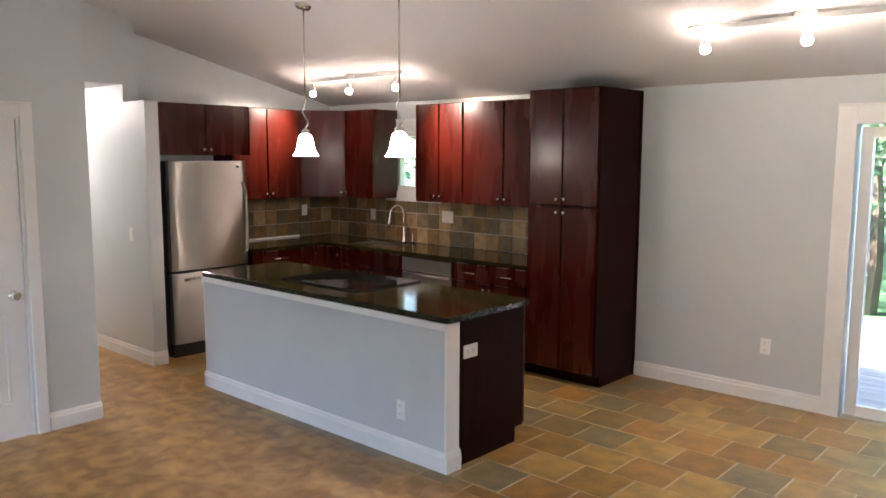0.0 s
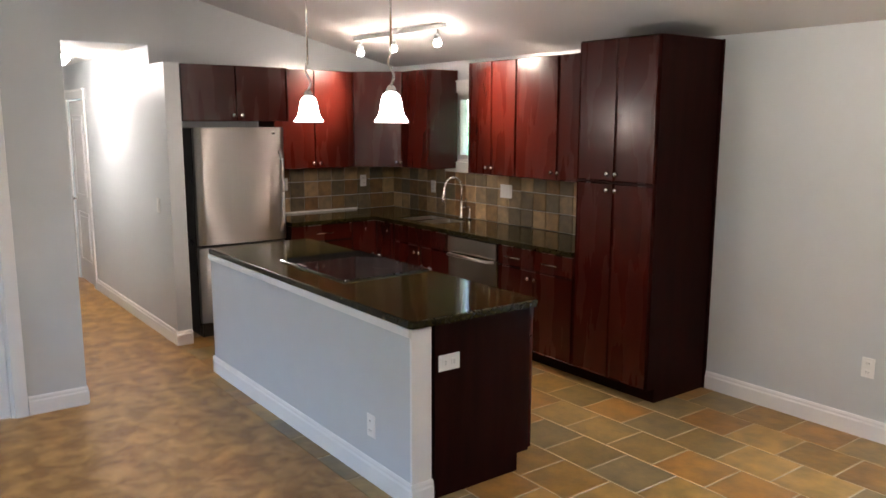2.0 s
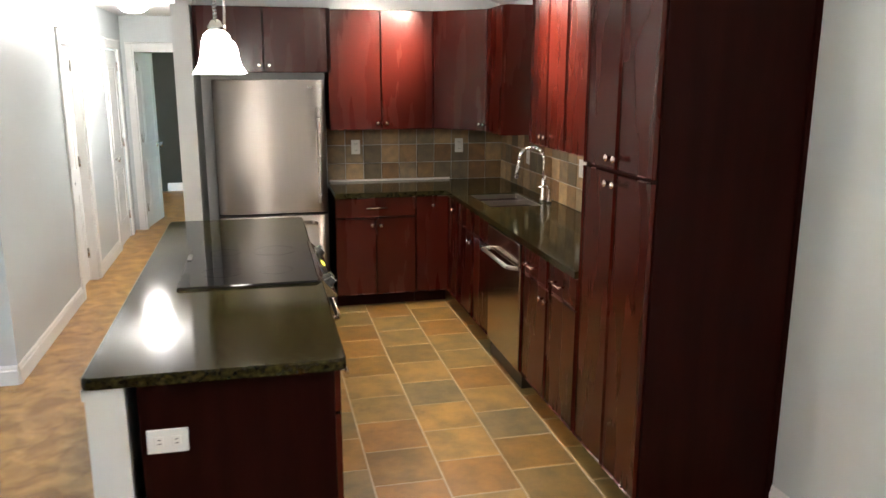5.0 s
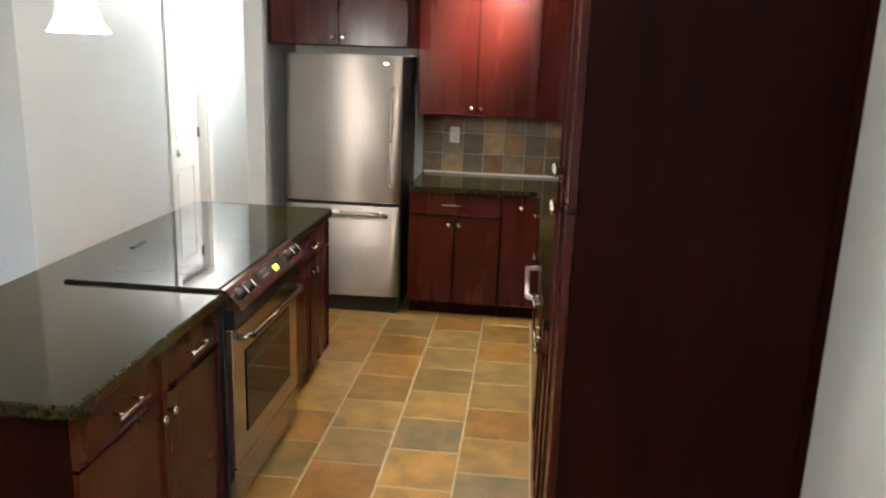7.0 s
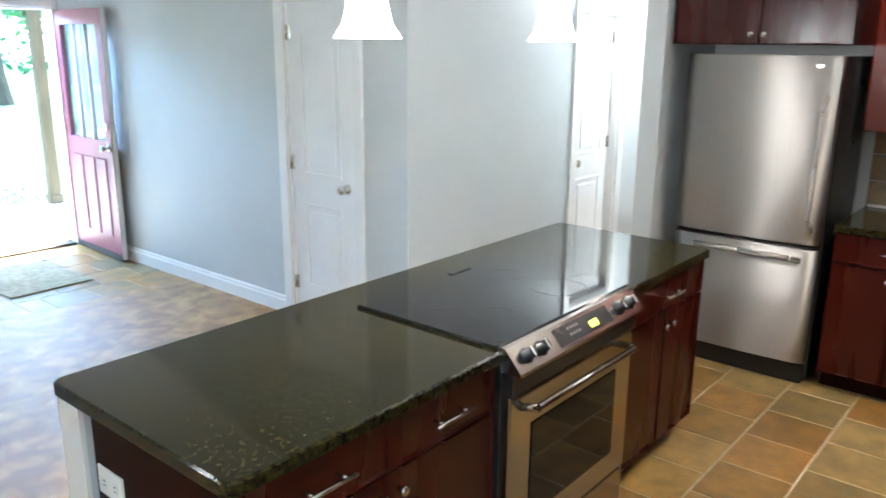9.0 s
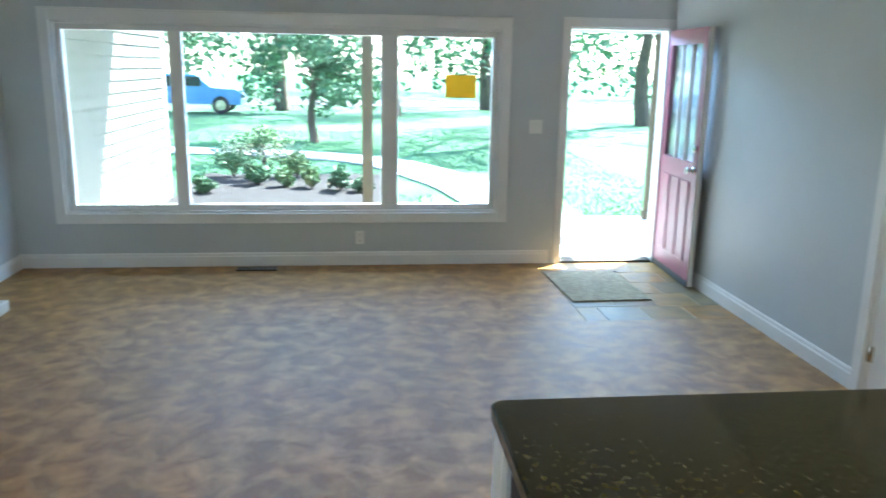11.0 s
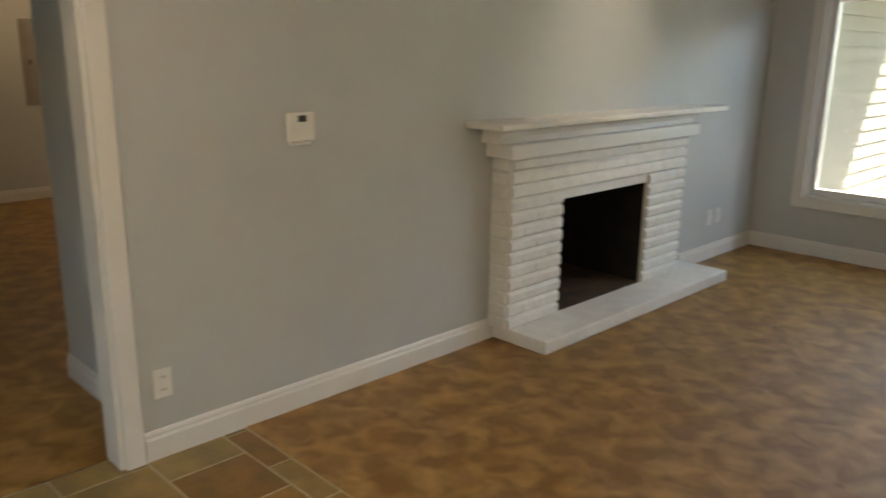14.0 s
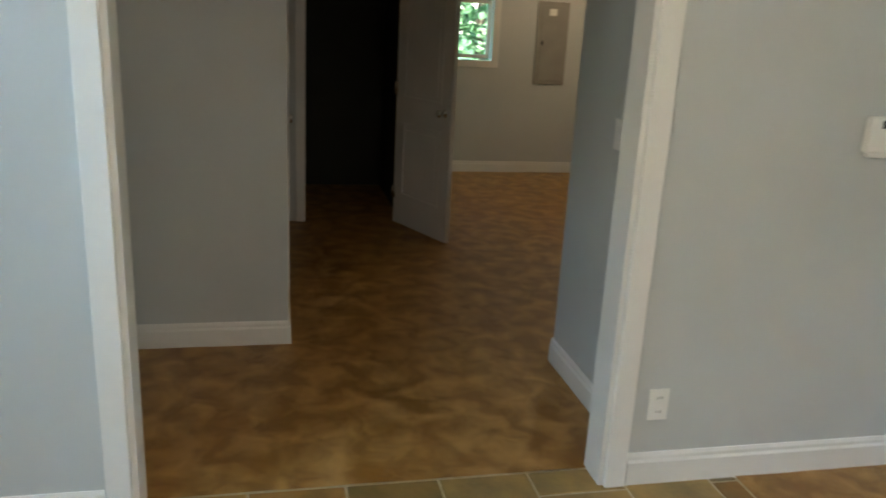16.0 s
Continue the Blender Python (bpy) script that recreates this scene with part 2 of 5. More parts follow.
LEAF = mat("green_leaf", (0.038, 0.10, 0.040), 0.55, var=0.35, scale=1.4, bump=0.0, second=(0.10, 0.20, 0.085))
LEAFB = mat("pale_shrub_leaf", (0.08, 0.16, 0.07), 0.55, var=0.35, scale=2.5, bump=0.0, second=(0.20, 0.27, 0.10))
ROADM = mat("asphalt", (0.055, 0.055, 0.055), 0.9, var=0.15, scale=2, bump=0.3)
CARBLUE = mat("blue_car_paint", (0.10, 0.24, 0.48), 0.25, var=0.05, bump=0.0, coat=0.6)
CARGLASS = mat("dark_car_glass", (0.02, 0.025, 0.03), 0.05, var=0.1, bump=0.0)
RUBBER = mat("tyre_rubber", (0.02, 0.02, 0.02), 0.85, var=0.2, bump=0.1)
ROOFM = mat("grey_shingles", (0.10, 0.095, 0.09), 0.9, var=0.25, scale=6, bump=0.5, bump_scale=30)

# ---- mesh helpers ----
BASE = {}


def box(bm, x0, x1, y0, y1, z0, z1, bevel=0.0):
    vs = [bm.verts.new((x, y, z)) for z in (z0, z1) for x, y in ((x0, y0), (x1, y0), (x1, y1), (x0, y1))]
    fs = [bm.faces.new([vs[i] for i in q]) for q in ((3, 2, 1, 0), (4, 5, 6, 7), (0, 1, 5, 4), (1, 2, 6, 5), (2, 3, 7, 6), (3, 0, 4, 7))]
    if bevel:
        es = list({e for f in fs for e in f.edges})
        bmesh.ops.bevel(bm, geom=es, offset=bevel, segments=2, affect="EDGES", profile=0.5)
    return bm


def one_box(*a, bevel=0.0):
    return box(bmesh.new(), *a, bevel=bevel)


def lathe(bm, prof, cx=0.0, cy=0.0, n=20, axis="z"):
    """Rings from (radius, height) pairs turned about an axis."""
    rings = []
    for r, z in prof:
        ring = []
        for i in range(n):
            a = 2 * math.pi * i / n
            p = (cx + r * math.cos(a), cy + r * math.sin(a), z)
            ring.append(bm.verts.new(p))
        rings.append(ring)
    for a, b in zip(rings, rings[1:]):
        for i in range(n):
            f = bm.faces.new((a[i], a[(i + 1) % n], b[(i + 1) % n], b[i]))
            f.smooth = True
    for ring, flip in ((rings[0], True), (rings[-1], False)):
        bm.faces.new(ring[::-1] if flip else ring)
    return bm


def rod(bm, a, b, r, n=8):
    """A round bar from a to b."""
    a, b = Vector(a), Vector(b)
    q = (b - a).to_track_quat("Z", "Y")
    rings = []
    for p in (a, b):
        rings.append([bm.verts.new(p + q @ Vector((r * math.cos(2 * math.pi * i / n), r * math.sin(2 * math.pi * i / n), 0))) for i in range(n)])
    for i in range(n):
        f = bm.faces.new((rings[0][i], rings[0][(i + 1) % n], rings[1][(i + 1) % n], rings[1][i]))
        f.smooth = True
    bm.faces.new(rings[0][::-1])
    bm.faces.new(rings[1])
    return bm


def tube(bm, pts, r, n=8):
    for a, b in zip(pts, pts[1:]):
        rod(bm, a, b, r, n)
    return bm


def thing(name, at, label, category, group="", kind=""):
    ob = new(name)
    ob.empty_display_size = 0.1
    ob.location = at
    BASE[ob] = Vector(at)
    return tagged(ob, label, category, group, kind)


def part(name, bm, material, parent, label="", m=None):
    if m is not None:
        bm.transform(m)
    base = BASE[parent]
    bm.transform(Matrix.Translation(-base))
    bmesh.ops.recalc_face_normals(bm, faces=bm.faces)
    me = bpy.data.meshes.new(name)
    bm.to_mesh(me)
    bm.free()
    me.materials.append(material)
    ob = new(name, me)
    ob.parent = parent
    BASE[ob] = base
    return tagged(ob, label)


def solid(name, bm, material, label="", category="", kind="structure", group=""):
    bmesh.ops.recalc_face_normals(bm, faces=bm.faces)
    me = bpy.data.meshes.new(name)
    bm.to_mesh(me)
    bm.free()
    me.materials.append(material)
    ob = new(name, me)
    BASE[ob] = Vector((0, 0, 0))
    return tagged(ob, label, category, group, kind)


def wall(name, axis, a0, a1, t0, t1, z0, z1, holes=(), label="grey painted drywall wall", material=None, top=None, cuts=()):
    """A wall along axis with openings (a0, a1, z0, z1); top gives the height over y."""
    bm = bmesh.new()
    us = sorted({a0, a1, *cuts, *[h[0] for h in holes], *[h[1] for h in holes]})
    zs = sorted({z0, z1, *[h[2] for h in holes], *[h[3] for h in holes]})
    for u0, u1 in zip(us, us[1:]):
        for v0, v1 in zip(zs, zs[1:]):
            if any(h[0] <= u0 and u1 <= h[1] and h[2] <= v0 and v1 <= h[3] for h in holes):
                continue
            if axis == "x":
                box(bm, u0, u1, t0, t1, v0, v1)
            else:
                box(bm, t0, t1, u0, u1, v0, v1)
    if top:
        for v in bm.verts:
            if v.co.z > z1 - 1e-4:
                v.co.z = top(v.co.y)
    bmesh.ops.remove_doubles(bm, verts=bm.verts, dist=1e-5)
    seen = {}
    for f in bm.faces:
        seen.setdefault(frozenset(f.verts), []).append(f)
    double = [f for fs in seen.values() if len(fs) > 1 for f in fs]
    bmesh.ops.delete(bm, geom=double, context="FACES")
    return solid(name, bm, material or WALL, label, "wall")


def turn(x, y, deg, z=0.0):
    return pose(x, y, z, 0, 0, deg)

# ---- large structure ----
TH = 0.13
over = lambda y: ceil_z(max(S, min(N, y))) + 0.04
wall_north = wall("wall_north", "x", W - TH, E, N, N + 0.16, -0.1, 2.45, [(-5.50, -4.90, 1.43, 2.06), (-1.07, 0.43, -0.1, 2.03)])
wall_south = wall("wall_south", "x", C - 0.11, E, S - 0.16, S, -0.1, 2.45, [(-3.32, 0.30, 0.47, 2.02), (-4.79, -3.90, -0.1, 2.06)])
wall_east = wall("wall_east", "y", S - 0.16, N + 0.16, E, E + TH, -0.1, 2.30, [(3.27, 4.82, -0.1, 2.08), (-0.22, 0.87, 0.05, 0.86)], top=over, cuts=(RIDGE,))
wall_closet = wall("wall_closet", "y", S, HS, C - 0.11, C, -0.1, 2.30, [(0.93, 1.55, -0.1, 2.04)], top=over, cuts=(RIDGE,))
wall_west = wall("wall_west", "y", HN + 0.12, N, W - TH, W, -0.1, 2.30, top=over)
wall_hall_south = wall("wall_hall_south", "x", HX, C - 0.11, HS - 0.11, HS, -0.1, 3.20)
wall_hall_far = wall("wall_hall_far", "x", HEND, HX, HS - 0.11, HS, -0.1, 2.5, [(-7.28, -6.64, -0.1, 2.03), (-9.2, -8.44, -0.1, 2.03)])
wall_hall_north = wall("wall_hall_north", "x", HEND, HX, HN, HN + 0.12, -0.1, 2.5, [(-9.25, -8.5, -0.1, 2.03)])
wall_stub = wall("wall_stub", "x", HX, -5.79, HN, HN + 0.12, -0.1, 2.25)
wall_header = wall("wall_header", "y", HS, HN, HX - 0.12, HX, HTOP, 2.9, top=over)
wall_return = wall("wall_return", "x", W - TH, HX, HN, HN + 0.12, 2.5, 2.95, top=over)
wall_hall_end = wall("wall_hall_end", "y", HS - 0.11, HN + 0.12, HEND - 0.11, HEND, -0.1, 2.5, [(2.08, 2.80, -0.1, 2.03)])
bm = bmesh.new()
for y0, y1 in ((S - 0.5, RIDGE), (RIDGE, N + 0.5)):
    z0 = EAVE + SLOPE * min(N - y0, y0 - S)
    z1 = EAVE + SLOPE * min(N - y1, y1 - S)
    x0, x1 = W - TH, E + TH
    q = [bm.verts.new(p) for p in ((x0, y0, z0), (x1, y0, z0), (x1, y1, z1), (x0, y1, z1), (x0, y0, z0 + 0.2), (x1, y0, z0 + 0.2), (x1, y1, z1 + 0.2), (x0, y1, z1 + 0.2))]
    for f in ((3, 2, 1, 0), (4, 5, 6, 7), (0, 1, 5, 4), (1, 2, 6, 5), (2, 3, 7, 6), (3, 0, 4, 7)):
        bm.faces.new([q[i] for i in f])
solid("ceiling", bm, CEIL, "white painted vaulted drywall ceiling", "ceiling")
solid("ceiling_hall", one_box(HEND - 3.2, HX - 0.12, HS - 2, HN + 0.12, HTOP, HTOP + 0.1), CEIL, "flat white painted hallway ceiling", "ceiling")
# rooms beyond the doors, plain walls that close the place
wall("wall_far_bedroom", "y", HS - 1.2, HN + 1.6, HEND - 3.2, HEND - 3.1, -0.1, 2.5, label="bedroom wall, unlit gloom put in its colour", material=UNLITWALL)
wall("wall_far_bedroom_side", "x", HEND - 3.1, HEND - 0.11, HN + 1.2, HN + 1.3, -0.1, 2.5, label="bedroom wall, unlit gloom put in its colour", material=UNLITWALL)
wall("wall_far_bedroom_south", "x", HEND - 3.1, HEND - 0.11, HS - 1.3, HS - 1.2, -0.1, 2.5, label="bedroom wall, unlit gloom put in its colour", material=UNLITWALL)
solid("ceiling_bedroom", one_box(HEND - 3.2, HEND - 0.11, HN + 0.12, HN + 1.3, HTOP, HTOP + 0.1), CEIL, "plain white bedroom ceiling", "ceiling")
# east rooms
wall("wall_passage", "x", E + TH, 1.72, 3.0, 3.10, -0.1, 2.5)
wall("wall_passage_return", "y", 0.4, 3.0, 1.61, 1.72, -0.1, 2.5)
wall("wall_far_room_south", "x", 1.72, 6.66, 0.3, 0.4, -0.1, 2.5)
wall_far = wall("wall_far_room_east", "y", 0.3, 4.3, 6.55, 6.66, -0.1, 2.5, [(2.17, 2.62, 1.18, 1.80)])
wall("wall_closet_front", "y", 4.33, N, 2.05, 2.16, -0.1, 2.5)
wall("wall_corridor_north", "x", 2.16, 5.9, 4.33, 4.54, -0.1, 2.5, [(2.72, 3.44, -0.1, 2.03)])
wall("wall_dark_closet", "y", 3.30, 4.33, 4.42, 4.53, -0.1, 2.5, [(3.46, 4.16, -0.1, 2.03)])
# The closet's darkness is carried by the colour of these two walls.
wall("wall_dark_closet_side", "x", 4.53, 5.9, 3.30, 3.41, -0.1, 2.5, label="closet side wall, unlit gloom put in its colour", material=UNLITWALL)
wall("wall_dark_closet_back", "y", 3.41, 4.33, 5.8, 5.9, -0.1, 2.5, label="closet back wall, unlit gloom put in its colour", material=UNLITWALL)
wall("wall_alcove_north", "x", E + TH, 2.05, N, N + 0.16, -0.1, 2.5)
solid("ceiling_east_rooms", one_box(E + TH, 6.66, 0.3, N + 0.16, 2.42, 2.5), CEIL, "flat white painted ceiling", "ceiling")

# floors
def grid_sheet(x0, x1, y0, y1, z, amp, step):
    bm = bmesh.new()
    nx, ny = max(1, int((x1 - x0) / step)), max(1, int((y1 - y0) / step))
    vs = [[bm.verts.new((x0 + (x1 - x0) * i / nx, y0 + (y1 - y0) * j / ny,
                         z + amp * noise.noise((6 * (x0 + (x1 - x0) * i / nx), 6 * (y0 + (y1 - y0) * j / ny), 0)))) for j in range(ny + 1)] for i in range(nx + 1)]
    for i in range(nx):
        for j in range(ny):
            f = bm.faces.new((vs[i][j], vs[i + 1][j], vs[i + 1][j + 1], vs[i][j + 1]))
            f.smooth = True
    return bm


floor = solid("floor", one_box(W - TH, E + TH, S - 0.16, N + 0.16, -0.12, 0.0015), GROUT, "slate tiled kitchen floor with pale grout", "floor")
bm = grid_sheet(-3.68, E, S, CARPET, 0.006, 0.003, 0.06)
for a in ((C, -3.68, -0.40, CARPET), (-9.5, C, HS, CARPET + 0.11)):
    g = grid_sheet(a[0], a[1], a[2], a[3], 0.006, 0.003, 0.08)
    me_tmp = bpy.data.meshes.new("tmp")
    g.to_mesh(me_tmp)
    g.free()
    bm.from_mesh(me_tmp)
    bpy.data.meshes.remove(me_tmp)
solid("carpet", bm, CARPETM, "tan mottled plush carpet", "carpet")
solid("floor_hall", one_box(HEND - 3.2, W - TH, HS - 1.3, HN + 1.3, -0.12, -0.002), CARPETM, "tan carpet of the far bedroom", "carpet")
solid("floor_east", one_box(E + TH, 6.66, 0.3, N + 0.16, -0.12, -0.01), GROUT, "floor slab of the east rooms", "floor")
solid("carpet_east", grid_sheet(E + 0.11, 6.55, 0.4, N, 0.008, 0.003, 0.09), CARPETM, "tan mottled plush carpet in the next room", "carpet")

# ---- trim ----
def baseboard(name, axis, a0, a1, face, out, h=0.125, z=0.0):
    """Moulded skirting along a wall; out is the side (+1 or -1) on which it stands."""
    prof = [(0, 0), (0.014, 0), (0.014, h * 0.72), (0.009, h * 0.80), (0.009, h * 0.9), (0.004, h), (0, h)]
    bm = bmesh.new()
    ends = []
    for a in (a0, a1):
        ends.append([bm.verts.new((a, face + out * d, z + v) if axis == "x" else (face + out * d, a, z + v)) for d, v in prof])
    n = len(prof)
    for i in range(n):
        bm.faces.new((ends[0][i], ends[0][(i + 1) % n], ends[1][(i + 1) % n], ends[1][i]))
    bm.faces.new(ends[0][::-1])
    bm.faces.new(ends[1])
    return solid(name, bm, TRIM, "white painted wooden baseboard", "baseboard")


for a in (("x", -2.66, -1.19, N, -1), ("x", 0.55, E, N, -1), ("x", -3.80, E, S, 1), ("y", S, -0.86, E, -1), ("y", 1.20, 3.19, E, -1), ("y", 4.90, N, E, -1),
          ("y", S + 0.02, 0.85, C, 1), ("y", 1.63, HS, C, 1), ("x", HX, C, HS, 1), ("x", -6.555, HX, HS, 1), ("x", -8.36, -7.365, HS, 1), ("x", -8.42, -5.79, HN, -1), ("y", HN - 0.014, HN + 0.12, -5.79, 1),
          ("x", E + TH + 0.02, 1.734, 3.10, 1), ("y", 1.0, 3.10, 1.72, 1), ("y", 4.33, N, 2.05, -1), ("x", 2.036, 2.65, 4.33, -1), ("x", 3.51, 4.34, 4.33, -1), ("y", 0.4, 4.2, 6.55, -1), ("y", 2.0, HN + 0.9, HEND - 3.1, 1)):
    baseboard("baseboard", *a)


def casing(name, axis, u0, u1, z0, z1, face, out, w=0.085, d=0.018, sill=False, label="white painted wooden casing"):
    """Frame of flat mouldings round an opening."""
    t = thing(name, ((u0 if axis == "x" else face), (face if axis == "x" else u0), max(z0, 0)), label, "trim", kind="structure")

    def piece(n, a0, a1, b0, b1, dd):
        lo, hi = sorted((face, face + out * dd))
        bm2 = one_box(a0, a1, lo, hi, b0, b1, bevel=0.004) if axis == "x" else one_box(lo, hi, a0, a1, b0, b1, bevel=0.004)
        part(n, bm2, TRIM, t)
    piece("stile", u0 - w, u0, z0 - (w if sill else 0), z1 + w, d)
    piece("stile", u1, u1 + w, z0 - (w if sill else 0), z1 + w, d)
    piece("head", u0, u1, z1, z1 + w, d)
    piece("head_lip", u0 - w, u1 + w, z1 + w, z1 + w + 0.015, d + 0.01)
    if sill:
        piece("apron", u0, u1, z0 - w, z0, d)
    # jamb lining
    return t


def lining(axis, u0, u1, z0, z1, a, b, sill=True):
    """Thin jamb boards that line an opening through a wall from a to b."""
    t = thing("jamb", ((u0 if axis == "x" else a), (a if axis == "x" else u0), z0), "white painted jamb lining", "trim", kind="structure")
    lo, hi = sorted((a, b))
    for n, p in (("side", (u0, u0 + 0.018, z0, z1)), ("side", (u1 - 0.018, u1, z0, z1)), ("top", (u0 + 0.018, u1 - 0.018, z1 - 0.018, z1))) + ((("bottom", (u0 + 0.018, u1 - 0.018, z0, z0 + 0.018)),) if sill else ()):
        part(n, one_box(p[0], p[1], lo, hi, p[2], p[3]) if axis == "x" else one_box(lo, hi, p[0], p[1], p[2], p[3]), TRIM, t)


casing("trim_front_door", "x", -4.79 + 0.03, -3.90, 0, 2.06, S, 1, w=0.06)
lining("x", -4.79, -3.90, 0, 2.06, S - 0.16, S, sill=False)
casing("trim_closet_door", "y", 0.93, 1.55, 0, 2.04, C, 1, w=0.075)
lining("y", 0.93, 1.55, 0, 2.04, C - 0.11, C, sill=False)
casing("trim_hall_door", "x", -7.28, -6.64, 0, 2.03, HS, 1)
lining("x", -7.28, -6.64, 0, 2.03, HS - 0.11, HS, sill=False)
casing("trim_hall_door", "x", -9.2, -8.44, 0, 2.03, HS, 1)
casing("trim_hall_door", "x", -9.25, -8.5, 0, 2.03, HN, -1)
casing("trim_hall_end", "y", 2.08, 2.80, 0, 2.03, HEND, 1, w=0.07)
lining("y", 2.08, 2.80, 0, 2.03, HEND - 0.11, HEND, sill=False)
casing("trim_passage", "y", 3.27, 4.82, 0, 2.08, E, -1, w=0.075)
lining("y", 3.27, 4.82, 0, 2.08, E, E + TH, sill=False)
casing("trim_dark_closet", "y", 3.46, 4.16, 0, 2.03, 4.42, -1, w=0.07)
casing("trim_corridor_door", "x", 2.72, 3.44, 0, 2.03, 4.33, -1, w=0.07)
lining("x", 2.72, 3.44, 0, 2.03, 4.33, 4.54, sill=False)
casing("trim_patio_door", "x", -1.07, 0.43, 0, 2.03, N, -1, w=0.12)
casing("trim_picture_window", "x", -3.32, 0.30, 0.47, 2.02, S, 1, w=0.085, d=0.025, sill=True)
lining("x", -3.32, 0.30, 0.47, 2.02, S - 0.16, S)
casing("trim_sink_window", "x", -5.50, -4.90, 1.43, 2.06, N, -1, w=0.10, sill=True)
lining("x", -5.50, -4.90, 1.43, 2.06, N, N + 0.16)
casing("trim_far_window", "y", 2.17, 2.62, 1.18, 1.80, 6.55, -1, w=0.07, sill=True)


def window(name, axis, u0, u1, z0, z1, at, mullions=(), fr=0.05, label="white framed window", vents=()):
    t = thing(name, ((u0 if axis == "x" else at), (at if axis == "x" else u0), z0), label, "window", kind="structure")

    def bx(a0, a1, b0, b1, d0, d1):
        return one_box(a0, a1, at + d0, at + d1, b0, b1, bevel=0.003) if axis == "x" else one_box(at + d0, at + d1, a0, a1, b0, b1, bevel=0.003)
    part("window_frame", bx(u0, u0 + fr, z0, z1, -0.03, 0.03), TRIM, t)
    part("window_frame", bx(u1 - fr, u1, z0, z1, -0.03, 0.03), TRIM, t)
    part("window_frame", bx(u0 + fr, u1 - fr, z1 - fr, z1, -0.03, 0.03), TRIM, t)
    part("window_frame", bx(u0 + fr, u1 - fr, z0, z0 + fr, -0.03, 0.03), TRIM, t)
    edges = [u0 + fr]
    for c, w in mullions:
        part("mullion", bx(c - w / 2, c + w / 2, z0 + fr, z1 - fr, -0.035, 0.035), TRIM, t)
        edges += [c - w / 2, c + w / 2]
    edges.append(u1 - fr)
    for a, b in zip(edges[::2], edges[1::2]):
        p = part("pane", bx(a, b, z0 + fr, z1 - fr, -0.003, 0.003), GLASS, t, "clear glass pane")
        p.visible_shadow = False
    return t


win = window("window_1", "x", -3.30, 0.28, 0.49, 2.0, S - 0.07, [(-2.38, 0.14), (-0.64, 0.10)], fr=0.045, label="large white three-pane picture window to the front yard")
for cx in (-2.85, -0.2):
    bm = one_box(cx - 0.06, cx + 0.06, S - 0.04, S - 0.025, 0.50, 0.515)
    rod(bm, (cx, S - 0.03, 0.515), (cx + 0.05, S - 0.015, 0.53), 0.006)
    part("crank", bm, TRIM, win, "white window crank")
window("window_2", "x", -5.48, -4.92, 1.45, 2.04, N + 0.07, [(-5.2, 0.03)], fr=0.04, label="small white window over the kitchen sink")
window("window_3", "y", 2.19, 2.60, 1.20, 1.78, 6.60, fr=0.035, label="small white window in the far room")
window("door_patio", "x", -1.05, 0.41, 0.02, 2.01, N + 0.08, [(-0.30, 0.10)], fr=0.075, label="white sliding glass patio door, closed")
tagged(bpy.data.objects["door_patio"], category="sliding door")
t = thing("paper_notice", (-2.98, S - 0.06, 1.46), "yellow paper notice taped on the window pane", "notice")
part("sheet", one_box(-3.12, -2.855, S - 0.066, S - 0.064, 1.455, 1.645), YELLOW, t)


# ---- doors ----
def knob_set(parent, m, x, z, y=-0.02, label="satin nickel door knob"):
    bm = bmesh.new()
    lathe(bm, [(0.032, 0), (0.032, 0.006), (0.012, 0.010), (0.011, 0.035), (0.027, 0.045), (0.029, 0.058), (0.018, 0.068)], n=18)
    bm.transform(Matrix.Translation((x, y, z)) @ Matrix.Rotation(radians(90), 4, "X"))
    return part("knob", bm, CHROME, parent, label, m)


def panel_door(name, m, w, h, label, group="", flip=1, material=None, panels=((0.24, 0.80), (0.98, 1.86)), hinges=True, kx=None):
    """A moulded door; hinge edge at local x = 0, face towards local -y."""
    material = material or DOORW
    org = m.translation.copy()
    t = thing(name, org, label, "door", group, "structure")
    part("slab", one_box(0, w, 0, 0.035, 0.012, h, bevel=0.003), material, t, m=m)
    for z0, z1 in panels:
        bm = bmesh.new()
        e = 0.115
        f = 0.02
        for a in ((e, w - e, z0, z0 + f), (e, w - e, z1 - f, z1), (e, e + f, z0 + f, z1 - f), (w - e - f, w - e, z0 + f, z1 - f)):
            box(bm, a[0], a[1], -0.007, 0.0, a[2], a[3], bevel=0.003)
        box(bm, e + 0.05, w - e - 0.05, -0.006, 0.0, z0 + 0.05, z1 - 0.05, bevel=0.004)
        part("panel", bm, material, t, m=m)
    knob_set(t, m, (w - 0.07) if kx is None else kx, 0.93, y=-0.0)
    if hinges:
        for z in (0.25, 1.05, 1.85):
            bm = rod(bmesh.new(), (-0.004, -0.008, z - 0.045), (-0.004, -0.008, z + 0.045), 0.007)
            box(bm, -0.004, 0.03, -0.003, 0.0, z - 0.045, z + 0.045)
            part("hinge", bm, CHROME, t, m=m)
    return t


panel_door("door_1", turn(C - 0.012, 0.95, 90), 0.58, 2.02, "closed white two-panel closet door with nickel knob")
panel_door("door_2", turn(-7.26, HS - 0.07, 0) @ Matrix.Diagonal((1, -1, 1, 1)), 0.60, 2.01, "closed white two-panel hallway door")
panel_door("door_3", turn(-9.18, HS - 0.01, 0) @ Matrix.Diagonal((1, -1, 1, 1)), 0.72, 2.01, "closed white two-panel hallway door near the far end")
